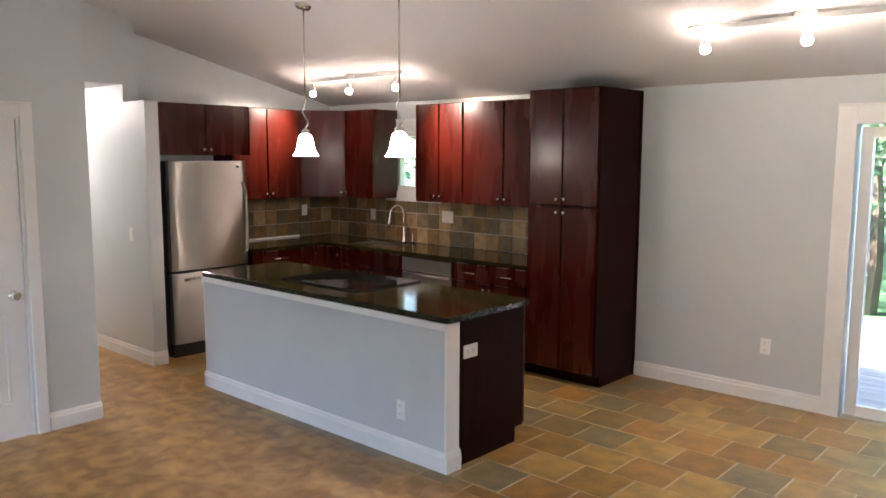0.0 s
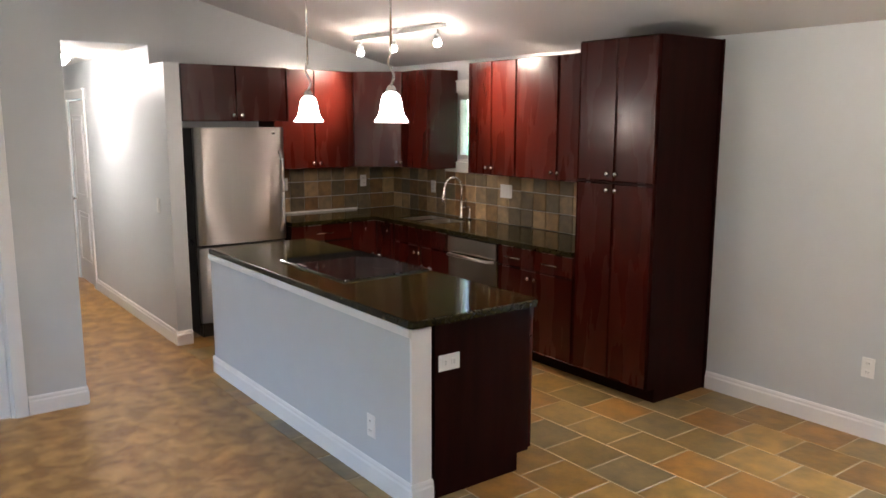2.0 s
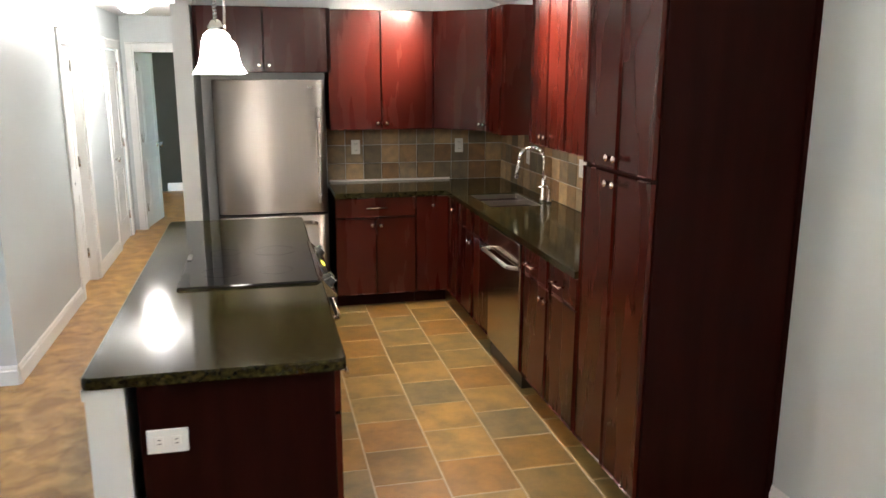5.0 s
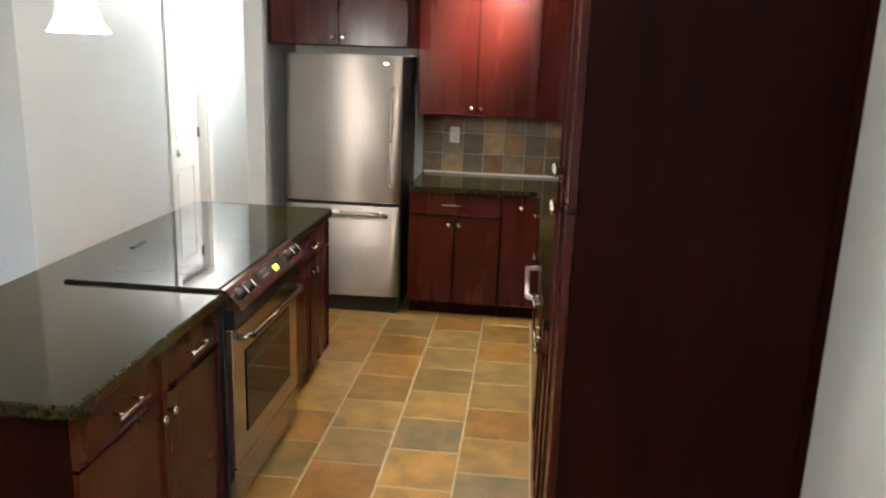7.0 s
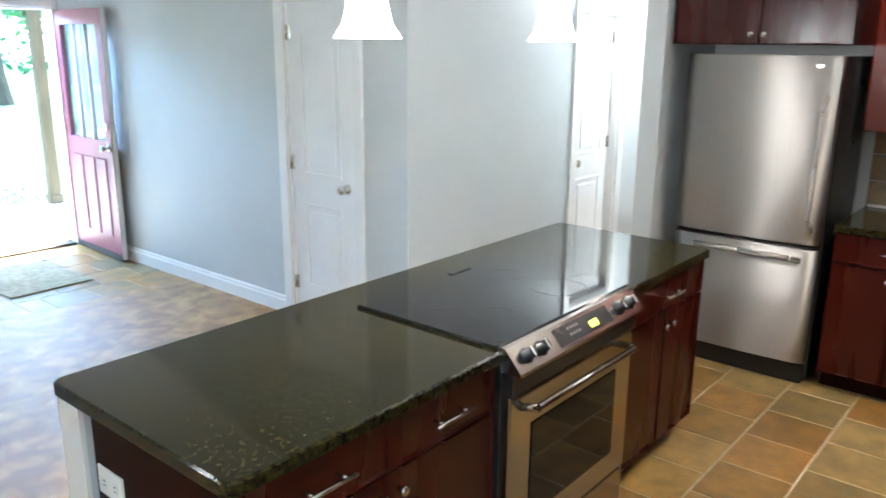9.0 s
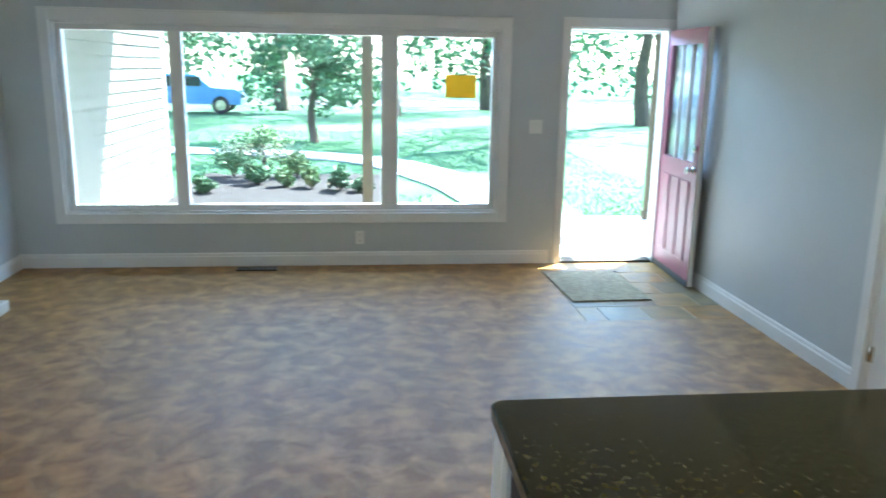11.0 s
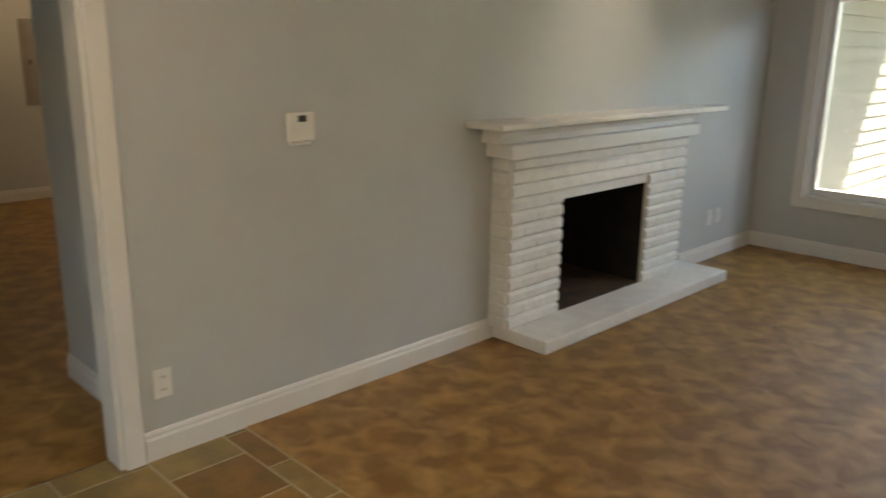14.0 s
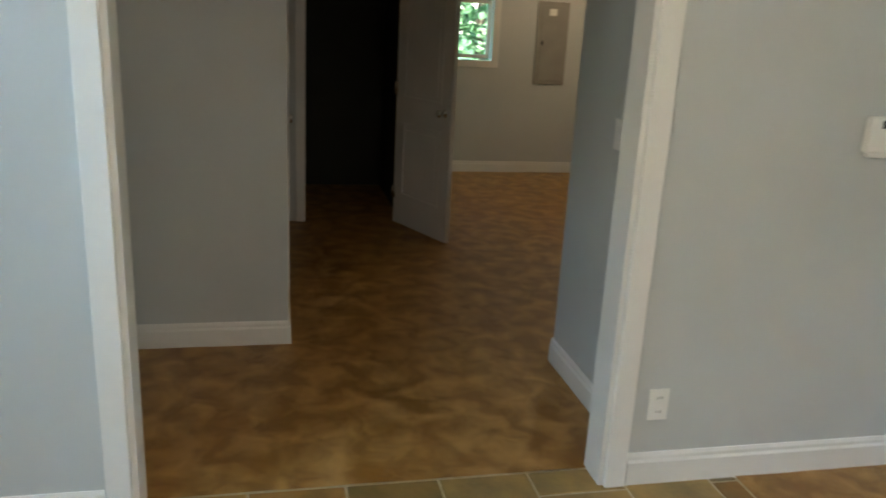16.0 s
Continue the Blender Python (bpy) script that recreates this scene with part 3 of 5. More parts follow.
panel_door("door_4", turn(-8.52, HN + 0.01, 0) @ Matrix.Diagonal((-1, 1, 1, 1)), 0.71, 2.01, "closed white two-panel door on the hallway's other side")
panel_door("door_5", turn(HEND - 0.1, 2.10, 172), 0.68, 2.01, "white two-panel bedroom door standing open inwards")
panel_door("door_6", turn(4.41, 3.48, 203), 0.72, 2.01, "cream closet door standing half open", kx=0.65)

panel_door("door_7", turn(2.742, 4.345, 0), 0.676, 2.005, "closed cream two-panel door in the next room's corridor")

# front door, open inwards, with a glazed upper half
fm = turn(-4.775, S + 0.005, 87)
fd = thing("front_door", fm.translation.copy(), "open mauve front door with glazed upper half and brass lock", "door", kind="structure")
bm = bmesh.new()
for a in ((0, 0.10, 0.02, 2.04), (0.78, 0.88, 0.02, 2.04), (0.10, 0.78, 1.92, 2.04), (0.10, 0.78, 0.02, 1.0)):
    box(bm, a[0], a[1], 0.0, 0.045, a[2], a[3])
part("slab", bm, MAUVE, fd, m=fm)
for x0 in (0.12, 0.35, 0.57):
    bm = bmesh.new()
    box(bm, x0, x0 + 0.18, -0.008, 0.0, 0.2, 0.85, bevel=0.006)
    part("panel", bm, MAUVE, fd, m=fm)
g = part("pane", one_box(0.10, 0.78, 0.02, 0.026, 1.0, 1.92), GLASS, fd, "clear glass pane", fm)
g.visible_shadow = False
for x in (0.33, 0.55):
    part("muntin", one_box(x - 0.01, x + 0.01, 0.005, 0.04, 1.0, 1.92), TRIM, fd, m=fm)
knob_set(fd, fm, 0.82, 0.95, 0.0)
bm = lathe(bmesh.new(), [(0.03, 0), (0.03, 0.012), (0.02, 0.02)], n=16)
bm.transform(Matrix.Translation((0.82, 0, 1.12)) @ Matrix.Rotation(radians(90), 4, "X"))
part("deadbolt", bm, CHROME, fd, m=fm)
part("edge_strip", one_box(0.88, 0.884, 0.004, 0.041, 0.02, 2.04), TRIM, fd, "pale weathered door edge", fm)
part("sweep", one_box(0.0, 0.88, -0.006, -0.001, 0.012, 0.06), SLOT, fd, m=fm)
solid("threshold", one_box(-4.77, -3.92, S - 0.17, S + 0.01, -0.01, 0.022, bevel=0.006), POSTW, "dark wooden door threshold", "threshold")
bm = one_box(-0.31, 0.31, -0.42, 0.42, 0.0, 0.012, bevel=0.004)
mt = thing("doormat", (-4.0, -1.27, 0.005), "pale straw doormat on the entry tiles", "doormat")
part("mat", bm, MATW, mt, m=turn(-4.0, -1.27, 2, 0.005))
part("border", one_box(-4.325, -3.675, -1.71, -1.695, 0.002, 0.012), SLOT, mt)


# ---- plates ----
def plate(name, label, m, kind="outlet", w=0.072, h=0.117):
    t = thing(name, m.translation.copy(), label, "outlet" if kind == "outlet" else "switch")
    part("cover", one_box(-w / 2, w / 2, -0.006, 0, -h / 2, h / 2, bevel=0.002), PLATE, t, m=m)
    if kind == "outlet":
        for dz in (-0.026, 0.026):
            if h > w:
                s = part("socket", one_box(-0.017, 0.017, -0.009, -0.006, dz - 0.014, dz + 0.014, bevel=0.0015), PLATE, t, m=m)
                bm2 = one_box(-0.008, -0.005, -0.0095, -0.009, dz - 0.004, dz + 0.006)
                box(bm2, 0.005, 0.008, -0.0095, -0.009, dz - 0.004, dz + 0.006)
            else:
                s = part("socket", one_box(dz - 0.014, dz + 0.014, -0.009, -0.006, -0.017, 0.017, bevel=0.0015), PLATE, t, m=m)
                bm2 = one_box(dz - 0.004, dz + 0.006, -0.0095, -0.009, -0.008, -0.005)
                box(bm2, dz - 0.004, dz + 0.006, -0.0095, -0.009, 0.005, 0.008)
            part("slot", bm2, SLOT, s, "dark socket slots", m)
    else:
        k = max(1, int(w / 0.06))
        for i in range(k):
            cx = (i - (k - 1) / 2) * 0.046
            part("rocker", one_box(cx - 0.016, cx + 0.016, -0.010, -0.006, -0.033, 0.033, bevel=0.002), PLATE, t, m=m)
    return t


plate("wall_outlet", "white outlet plate low on the grey wall", turn(-1.59, N, 0, 0.42))
plate("wall_outlet", "white outlet plate on the island's half wall", turn(-2.80, 2.868, 0, 0.30))
plate("island_outlet", "white sideways outlet plate on the dark island end", turn(-2.455, 3.09, 90, 0.68), w=0.125, h=0.08)
plate("wall_outlet", "white outlet plate beside the passage opening", turn(E, 3.10, -90, 0.31))
plate("wall_outlet", "white outlet plate beside the fireplace", turn(E, -1.30, -90, 0.34))
plate("wall_outlet", "white cable plate beside the fireplace", turn(E, -1.43, -90, 0.34))
plate("wall_outlet", "white outlet plate under the picture window", turn(-2.12, S, 180, 0.25))
plate("light_switch", "white double light switch by the front door", turn(-3.64, S, 180, 1.22), "switch", w=0.115)
plate("light_switch", "white light switch in the hallway", turn(-6.1, HN, 180 - 180, 1.12), "switch")
plate("light_switch", "white light switch in the passage", turn(1.25, 3.10, 180, 1.16), "switch")
plate("splash_outlet", "white outlet plate on the slate backsplash", turn(W + 0.008, 4.181, 90, 1.20))
plate("splash_outlet", "white outlet plate on the slate backsplash", turn(W + 0.008, 5.06, 90, 1.20))
plate("splash_outlet", "white outlet plate in the backsplash corner", turn(-5.80, N - 0.008, 0, 1.17))
plate("splash_switch", "white triple switch plate on the slate backsplash", turn(-4.72, N - 0.008, 0, 1.20), "switch", w=0.15)
plate("splash_outlet", "white outlet plate beside the pantry", turn(-3.55, N - 0.008, 0, 1.18))
th = thing("thermostat", (E, 2.435, 1.255), "white wall thermostat with dark display", "thermostat")
tm = turn(E, 2.435, -90, 1.255)
part("body", one_box(-0.065, 0.065, -0.028, 0, -0.06, 0.06, bevel=0.008), PLATE, th, m=tm)
part("display", one_box(-0.02, 0.02, -0.030, -0.028, 0.022, 0.048), SLOT, th, "dark display", tm)
part("base", one_box(-0.05, 0.05, -0.02, 0, -0.075, -0.06, bevel=0.003), PLATE, th, m=tm)
vent = thing("floor_vent", (-1.24, S + 0.13, 0.005), "dark metal floor vent by the front wall", "vent")
part("frame", one_box(-1.42, -1.08, S + 0.07, S + 0.19, 0.008, 0.016, bevel=0.002), BLACK, vent)
for i in range(9):
    part("slat", one_box(-1.40 + i * 0.035, -1.385 + i * 0.035, S + 0.08, S + 0.18, 0.016, 0.019), SLOT, vent)
ep = thing("electrical_panel", (6.55, 1.53, 1.37), "grey steel electrical panel on the far wall", "electrical panel")
part("box", one_box(6.53, 6.55, 1.36, 1.70, 0.96, 1.80, bevel=0.004), GREYPANEL, ep)
part("cover", one_box(6.52, 6.53, 1.40, 1.66, 1.0, 1.76, bevel=0.004), GREYPANEL, ep)
part("latch", one_box(6.512, 6.52, 1.63, 1.65, 1.36, 1.41), SLOT, ep)
part("sticker", one_box(6.518, 6.5195, 1.50, 1.58, 1.66, 1.73), PLATE, ep, "white paper sticker")


# ---- cabinets ----
def pull_knob(parent, m, u, z):
    bm = lathe(bmesh.new(), [(0.007, 0), (0.006, 0.014), (0.013, 0.018), (0.016, 0.024), (0.013, 0.031), (0.006, 0.033)], n=12)
    bm.transform(Matrix.Translation((u, -0.021, z)) @ Matrix.Rotation(radians(90), 4, "X"))
    part("knob", bm, CHROME, parent, "satin nickel knob", m)


def bar_pull(parent, m, u, z, length=0.165):
    bm = rod(bmesh.new(), (u - length / 2, -0.058, z), (u + length / 2, -0.058, z), 0.006)
    for du in (-length * 0.32, length * 0.32):
        rod(bm, (u + du, -0.021, z), (u + du, -0.058, z), 0.005)
    part("handle", bm, CHROME, parent, "satin nickel bar handle", m)


def front(parent, m, kind, u0, u1, z0, z1, pulls, material):
    g = 0.003
    u0, u1, z0, z1 = u0 + g, u1 - g, z0 + g, z1 - g
    bm = bmesh.new()
    fr = 0.06 if kind == "door" else 0.035
    if kind == "slab":
        box(bm, u0, u1, -0.021, -0.001, z0, z1, bevel=0.004)
    else:
        box(bm, u0, u1, -0.021, -0.001, z0, z1)
        face = min(bm.faces, key=lambda f: f.calc_center_median().y)
        bmesh.ops.inset_region(bm, faces=[face], thickness=fr, depth=0.0)
        bmesh.ops.inset_region(bm, faces=[face], thickness=0.005, depth=-0.009)
        rim = [e for e in bm.edges if all(abs(v.co.y + 0.021) < 1e-5 for v in e.verts) and (e.verts[0].co - e.verts[1].co).length > 0.02 and any(abs(v.co.x - u0) < 1e-5 or abs(v.co.x - u1) < 1e-5 for v in e.verts)
               and all(min(abs(v.co.x - u0), abs(v.co.x - u1)) < 1e-5 and min(abs(v.co.z - z0), abs(v.co.z - z1)) < 1e-5 for v in e.verts)]
        bmesh.ops.bevel(bm, geom=rim, offset=0.003, segments=2, affect="EDGES", profile=0.5)
    d = part("door" if kind == "door" else "drawer", bm, material, parent, m=m)
    for p in pulls:
        if p[0] == "k":
            pull_knob(d, m, p[1], p[2])
        else:
            bar_pull(d, m, p[1], p[2])


def cabinet(name, label, m, w, depth, z0, z1, fronts, material=None, toe=False, side=None):
    material = material or CHERRY
    t = thing(name, m @ Vector((0, 0, z0)), label, "cabinet")
    bm = bmesh.new()
    if toe:
        box(bm, 0, w, 0, depth, z0 + 0.10, z1)
        box(bm, 0.002, w - 0.002, 0.075, depth, z0, z0 + 0.10)
    else:
        box(bm, 0, w, 0, depth, z0, z1, bevel=0.002)
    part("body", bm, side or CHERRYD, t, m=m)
    for kind, u0, u1, a, b, pulls in fronts:
        front(t, m, kind, u0, u1, a, b, pulls, material)
    return t


def pair(u0, u1, z0, z1, kz):
    c = (u0 + u1) / 2
    return [("door", u0, c, z0, z1, [("k", c - 0.035, kz)]), ("door", c, u1, z0, z1, [("k", c + 0.035, kz)])]


UF, BF = N - 0.33, N - 0.61
UZ0, UZ1 = 1.365, 2.285
m = turn(-4.83, UF, 0)
cabinet("wall_cabinet", "cherry-stained wall cabinet with two shaker doors beside the window", m, 0.585, 0.33, UZ0, UZ1, pair(0, 0.585, UZ0, UZ1, UZ0 + 0.06), side=CHERRY)
m = turn(-4.243, UF, 0)
cabinet("wall_cabinet", "wide cherry-stained wall cabinet with two shaker doors", m, 0.93, 0.33, UZ0, UZ1, pair(0, 0.93, UZ0, UZ1, UZ0 + 0.06))
m = turn(-5.87, UF, 0)
cabinet("wall_cabinet", "narrow cherry-stained wall cabinet in the corner by the window", m, 0.44, 0.33, UZ0, UZ1 - 0.02, [("door", 0, 0.44, UZ0, UZ1 - 0.02, [("k", 0.05, UZ0 + 0.05)])], side=CHERRY)
m = turn(W + 0.33, 3.945, 90)
cabinet("wall_cabinet", "cherry-stained wall cabinet with two shaker doors beside the refrigerator", m, 0.815, 0.33, UZ0, UZ1 - 0.02, pair(0, 0.815, UZ0, UZ1 - 0.02, UZ0 + 0.05))
# diagonal corner cabinet
cc = thing("corner_wall_cabinet", (W + 0.33, 4.785, UZ0), "cherry-stained diagonal corner wall cabinet", "cabinet")
bm = bmesh.new()
foot = [(W + 0.005, 4.765), (W + 0.325, 4.765), (-5.875, UF + 0.005), (-5.875, N - 0.005), (W + 0.005, N - 0.005)]
lo = [bm.verts.new((x, y, UZ0)) for x, y in foot]
hi = [bm.verts.new((x, y, UZ1 - 0.02)) for x, y in foot]
bm.faces.new(lo[::-1]), bm.faces.new(hi)
for i in range(5):
    bm.faces.new((lo[i], lo[(i + 1) % 5], hi[(i + 1) % 5], hi[i]))
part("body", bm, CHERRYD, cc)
dx, dy = -5.875 - (W + 0.325), UF + 0.005 - 4.765
dl = math.hypot(dx, dy)
front(cc, turn(W + 0.325, 4.765, math.degrees(math.atan2(dy, dx))), "door", 0.01, dl - 0.01, UZ0, UZ1 - 0.02, [("k", dl - 0.05, UZ0 + 0.05)], CHERRY)
m = turn(-5.87, 3.0, 90)
cabinet("fridge_cabinet", "cherry-stained cabinet above the refrigerator with two doors", m, 0.94, 0.64, 1.80, 2.25, pair(0.02, 0.92, 1.80, 2.25, 1.85))
# tall pantry
m = turn(-3.31, BF, 0)
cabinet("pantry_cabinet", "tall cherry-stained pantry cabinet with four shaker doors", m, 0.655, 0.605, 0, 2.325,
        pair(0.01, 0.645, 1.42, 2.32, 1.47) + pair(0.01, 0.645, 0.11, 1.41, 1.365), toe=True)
t = thing("pantry_filler", (-2.655, N - 0.02, 0), "thin cherry filler strip between pantry and wall", "trim", kind="structure")
part("strip", one_box(-2.655, -2.640, N - 0.022, N - 0.002, 0.0, 2.325), CHERRYD, t)
# base cabinets on the north wall
BZ = 0.874
for x0, w, kind, lab in ((-5.60, 0.86, "sink", "cherry-stained sink base cabinet with two doors"), (-4.10, 0.785, "two", "cherry-stained base cabinet with two drawers and two doors"),
                         (-5.90, 0.295, "one", "narrow cherry-stained corner base cabinet")):
    m = turn(x0, BF, 0)
    if kind == "sink":
        fr = [("drawer", 0, w, 0.72, BZ, [])] + pair(0, w, 0.11, 0.715, 0.66)
    elif kind == "two":
        fr = [("drawer", 0, w / 2, 0.72, BZ, [("b", w / 4, 0.797)]), ("drawer", w / 2, w, 0.72, BZ, [("b", w * 0.75, 0.797)])] + pair(0, w, 0.11, 0.715, 0.66)
    else:
        fr = [("door", 0, w, 0.11, BZ, [("k", w - 0.04, 0.80)])]
    cabinet("base_cabinet", lab, m, w, 0.60, 0, BZ, fr, toe=True)
m = turn(-5.91, 3.945, 90)
cabinet("base_cabinet", "cherry-stained base cabinet with a drawer and two doors beside the refrigerator", m, 0.62, 0.60, 0, BZ,
        [("drawer", 0, 0.62, 0.72, BZ, [("b", 0.31, 0.797)])] + pair(0, 0.62, 0.11, 0.715, 0.66), toe=True)
m = turn(-5.91, 4.567, 90)
cabinet("base_cabinet", "narrow cherry-stained base cabinet in the corner", m, 0.26, 0.60, 0, BZ, [("door", 0, 0.26, 0.11, BZ, [("k", 0.13, 0.80)])], toe=True)

# worktop on two walls with a sink cut-out
ct = thing("worktop", (-5.0, 5.1, BZ), "polished dark green-black granite worktop along two walls", "worktop")
y0, y1 = N - 0.645, N - 0.001
for nm, a in (("corner_slab", (-5.87, -5.66, y0, y1)), ("sink_rail", (-5.66, -5.06, y0, 4.92)), ("sink_ledge", (-5.66, -5.06, 5.30, y1)),
              ("slab", (-5.06, -3.312, y0, y1)), ("side_slab", (W + 0.001, -5.87, 3.945, y1))):
    part(nm, one_box(*a, BZ + 0.004, CTR), GRANITE, ct)
snk = thing("kitchen_sink", (-5.36, 5.11, 0.74), "stainless steel undermount double sink", "sink")
for u0, u1 in ((-5.66, -5.37), (-5.35, -5.06)):
    bm = bmesh.new()
    box(bm, u0, u1, 4.92, 5.30, 0.74, 0.75)
    for a in ((u0, u0 + 0.01, 4.92, 5.30), (u1 - 0.01, u1, 4.92, 5.30), (u0, u1, 4.92, 4.93), (u0, u1, 5.29, 5.30)):
        box(bm, a[0], a[1], a[2], a[3], 0.75, 0.905)
    part("bowl", bm, STEEL, snk)
fa = thing("kitchen_faucet", (-5.26, 5.365, CTR), "satin nickel gooseneck kitchen faucet with side lever", "faucet")
bm = lathe(bmesh.new(), [(0.030, CTR), (0.030, CTR + 0.01), (0.020, CTR + 0.03), (0.018, CTR + 0.14), (0.014, CTR + 0.16)], -5.26, 5.365, 16)
part("body", bm, CHROME, fa)
pts = [(-5.26, 5.365, CTR + 0.15)] + [(-5.26 - 0.02 * i / 10, 5.365 - 0.09 + 0.09 * math.cos(a), CTR + 0.29 + 0.09 * math.sin(a)) for i, a in enumerate([math.pi * k / 10 for k in range(0, 11)])] + [(-5.285, 5.18, CTR + 0.22)]
part("spout", tube(bmesh.new(), pts, 0.012, 10), CHROME, fa)
part("spray_head", rod(bmesh.new(), (-5.285, 5.182, CTR + 0.25), (-5.287, 5.17, CTR + 0.16), 0.017, 12), CHROME, fa)
part("lever", tube(bmesh.new(), [(-5.24, 5.36, CTR + 0.10), (-5.19, 5.35, CTR + 0.12), (-5.16, 5.34, CTR + 0.19)], 0.008), CHROME, fa)
sd = thing("soap_dispenser", (-5.13, 5.36, CTR), "satin nickel soap dispenser by the sink", "soap dispenser")
part("body", lathe(bmesh.new(), [(0.02, CTR), (0.018, CTR + 0.02), (0.012, CTR + 0.04), (0.012, CTR + 0.10)], -5.13, 5.36, 12), CHROME, sd)
part("nozzle", tube(bmesh.new(), [(-5.13, 5.36, CTR + 0.10), (-5.13, 5.34, CTR + 0.125), (-5.13, 5.28, CTR + 0.115)], 0.007), CHROME, sd)

solid("trim_splash", one_box(W + 0.011, W + 0.024, 3.96, 4.98, CTR + 0.001, CTR + 0.018, bevel=0.003), TRIM, "pale trim strip at the back of the worktop", "trim")
# dishwasher
dw = thing("dishwasher", (-4.41, BF, 0), "stainless steel dishwasher with bar handle", "dishwasher")
part("body", one_box(-4.735, -4.105, BF, N - 0.05, 0.0, BZ), BLACK, dw)
part("door", one_box(-4.73, -4.11, BF - 0.028, BF - 0.001, 0.11, 0.73, bevel=0.006), RANGESTEEL, dw)
part("control_panel", one_box(-4.73, -4.11, BF - 0.034, BF - 0.001, 0.735, 0.868, bevel=0.006), RANGESTEEL, dw)
bm = tube(bmesh.new(), [(-4.70, BF - 0.03, 0.72), (-4.66, BF - 0.085, 0.725), (-4.18, BF - 0.085, 0.725), (-4.14, BF - 0.03, 0.72)], 0.012)
part("handle", bm, STEEL, dw)

# refrigerator
fx = -5.845
fr = thing("refrigerator", (-6.15, 3.495, 0), "stainless steel bottom-freezer refrigerator", "refrigerator")
part("body", one_box(W + 0.03, fx - 0.075, 3.10, 3.89, 0.03, 1.745, bevel=0.006), BLACK, fr, "black cabinet sides")


def bowed(y0, y1, z0, z1, x, bow=0.018, n=12):
    bm = bmesh.new()
    cols = []
    for i in range(n + 1):
        s = i / n
        edge = 0.012 * (1 - min(1, min(s, 1 - s) * n / 1.0))
        xx = x + bow * (1 - (2 * s - 1) ** 2) - edge
        cols.append([bm.verts.new((xx, y0 + (y1 - y0) * s, z)) for z in (z0, z0 + 0.008, z1 - 0.008, z1)])
        cols[-1][0].co.x -= 0.008
        cols[-1][3].co.x -= 0.008
    back = [[bm.verts.new((x - 0.07, c[0].co.y, z)) for z in (z0, z1)] for c in cols]
    for i in range(n):
        for j in range(3):
            f = bm.faces.new((cols[i][j], cols[i + 1][j], cols[i + 1][j + 1], cols[i][j + 1]))
            f.smooth = True
        bm.faces.new((back[i][1], back[i + 1][1], back[i + 1][0], back[i][0]))
        bm.faces.new((cols[i][3], cols[i + 1][3], back[i + 1][1], back[i][1]))
        bm.faces.new((back[i][0], back[i + 1][0], cols[i + 1][0], cols[i][0]))
    for i in (0, n):
        bm.faces.new((cols[i][0], cols[i][1], cols[i][2], cols[i][3], back[i][1], back[i][0]))
    return bm


up = part("upper_door", bowed(3.105, 3.885, 0.785, 1.75, fx - 0.015), STEEL, fr)
lowd = part("freezer_drawer", bowed(3.105, 3.885, 0.13, 0.765, fx - 0.015), STEEL, fr)
bm = tube(bmesh.new(), [(fx - 0.01, 3.835, 0.86), (fx + 0.045, 3.83, 0.93), (fx + 0.055, 3.83, 1.2), (fx + 0.045, 3.83, 1.48), (fx - 0.01, 3.835, 1.55)], 0.014)
part("handle", bm, STEEL, up)
bm = tube(bmesh.new(), [(fx - 0.01, 3.22, 0.70), (fx + 0.05, 3.26, 0.72), (fx + 0.062, 3.5, 0.725), (fx + 0.05, 3.76, 0.72), (fx - 0.01, 3.80, 0.70)], 0.015)
part("handle", bm, STEEL, lowd)
part("badge", one_box(fx - 0.012, fx - 0.006, 3.73, 3.80, 1.69, 1.705), CHROME, up)
part("kick_grille", one_box(W + 0.05, fx - 0.06, 3.12, 3.87, 0.0, 0.125), BLACK, fr)

# ---- island ----
ix0, ix1, iy0, iy1 = -4.965, -2.45, 2.868, 2.972
hw = thing("half_wall", (-3.68, 2.945, 0), "pale grey painted half wall behind the island", "half wall", kind="structure")
part("wall", one_box(ix0, ix1, iy0, iy1, 0, 0.872), WALL, hw)
part("end_post", one_box(ix1 - 0.002, ix1 + 0.012, iy0 - 0.004, iy1 + 0.004, 0.0, 0.872), TRIM, hw, "white painted end board")
part("cap_trim", one_box(ix0 - 0.004, ix1 + 0.006, iy0 - 0.014, iy0, 0.835, 0.875, bevel=0.003), TRIM, hw)
baseboard("baseboard_island", "x", ix0 - 0.014, ix1 + 0.014, iy0, -1)
baseboard("baseboard_island", "y", iy0 - 0.014, iy1 + 0.01, ix1 + 0.012, 1)
baseboard("baseboard_island", "y", iy0 - 0.014, iy1 + 0.01, ix0, -1)
IF = 3.615
m = turn(-2.455, IF, 180)
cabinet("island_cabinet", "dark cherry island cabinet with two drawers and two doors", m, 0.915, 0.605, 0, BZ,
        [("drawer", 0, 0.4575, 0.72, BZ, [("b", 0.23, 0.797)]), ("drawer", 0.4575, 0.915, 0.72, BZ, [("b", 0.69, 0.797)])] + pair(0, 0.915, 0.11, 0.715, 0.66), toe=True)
m = turn(-4.215, IF, 180)
cabinet("island_cabinet", "dark cherry island cabinet with a drawer and two doors", m, 0.745, 0.605, 0, BZ,
        [("drawer", 0, 0.745, 0.72, BZ, [("b", 0.37, 0.797)])] + pair(0, 0.745, 0.11, 0.715, 0.66), toe=True)
it = thing("island_worktop", (-3.68, 3.26, 0.878), "polished dark green-black granite island worktop", "worktop")


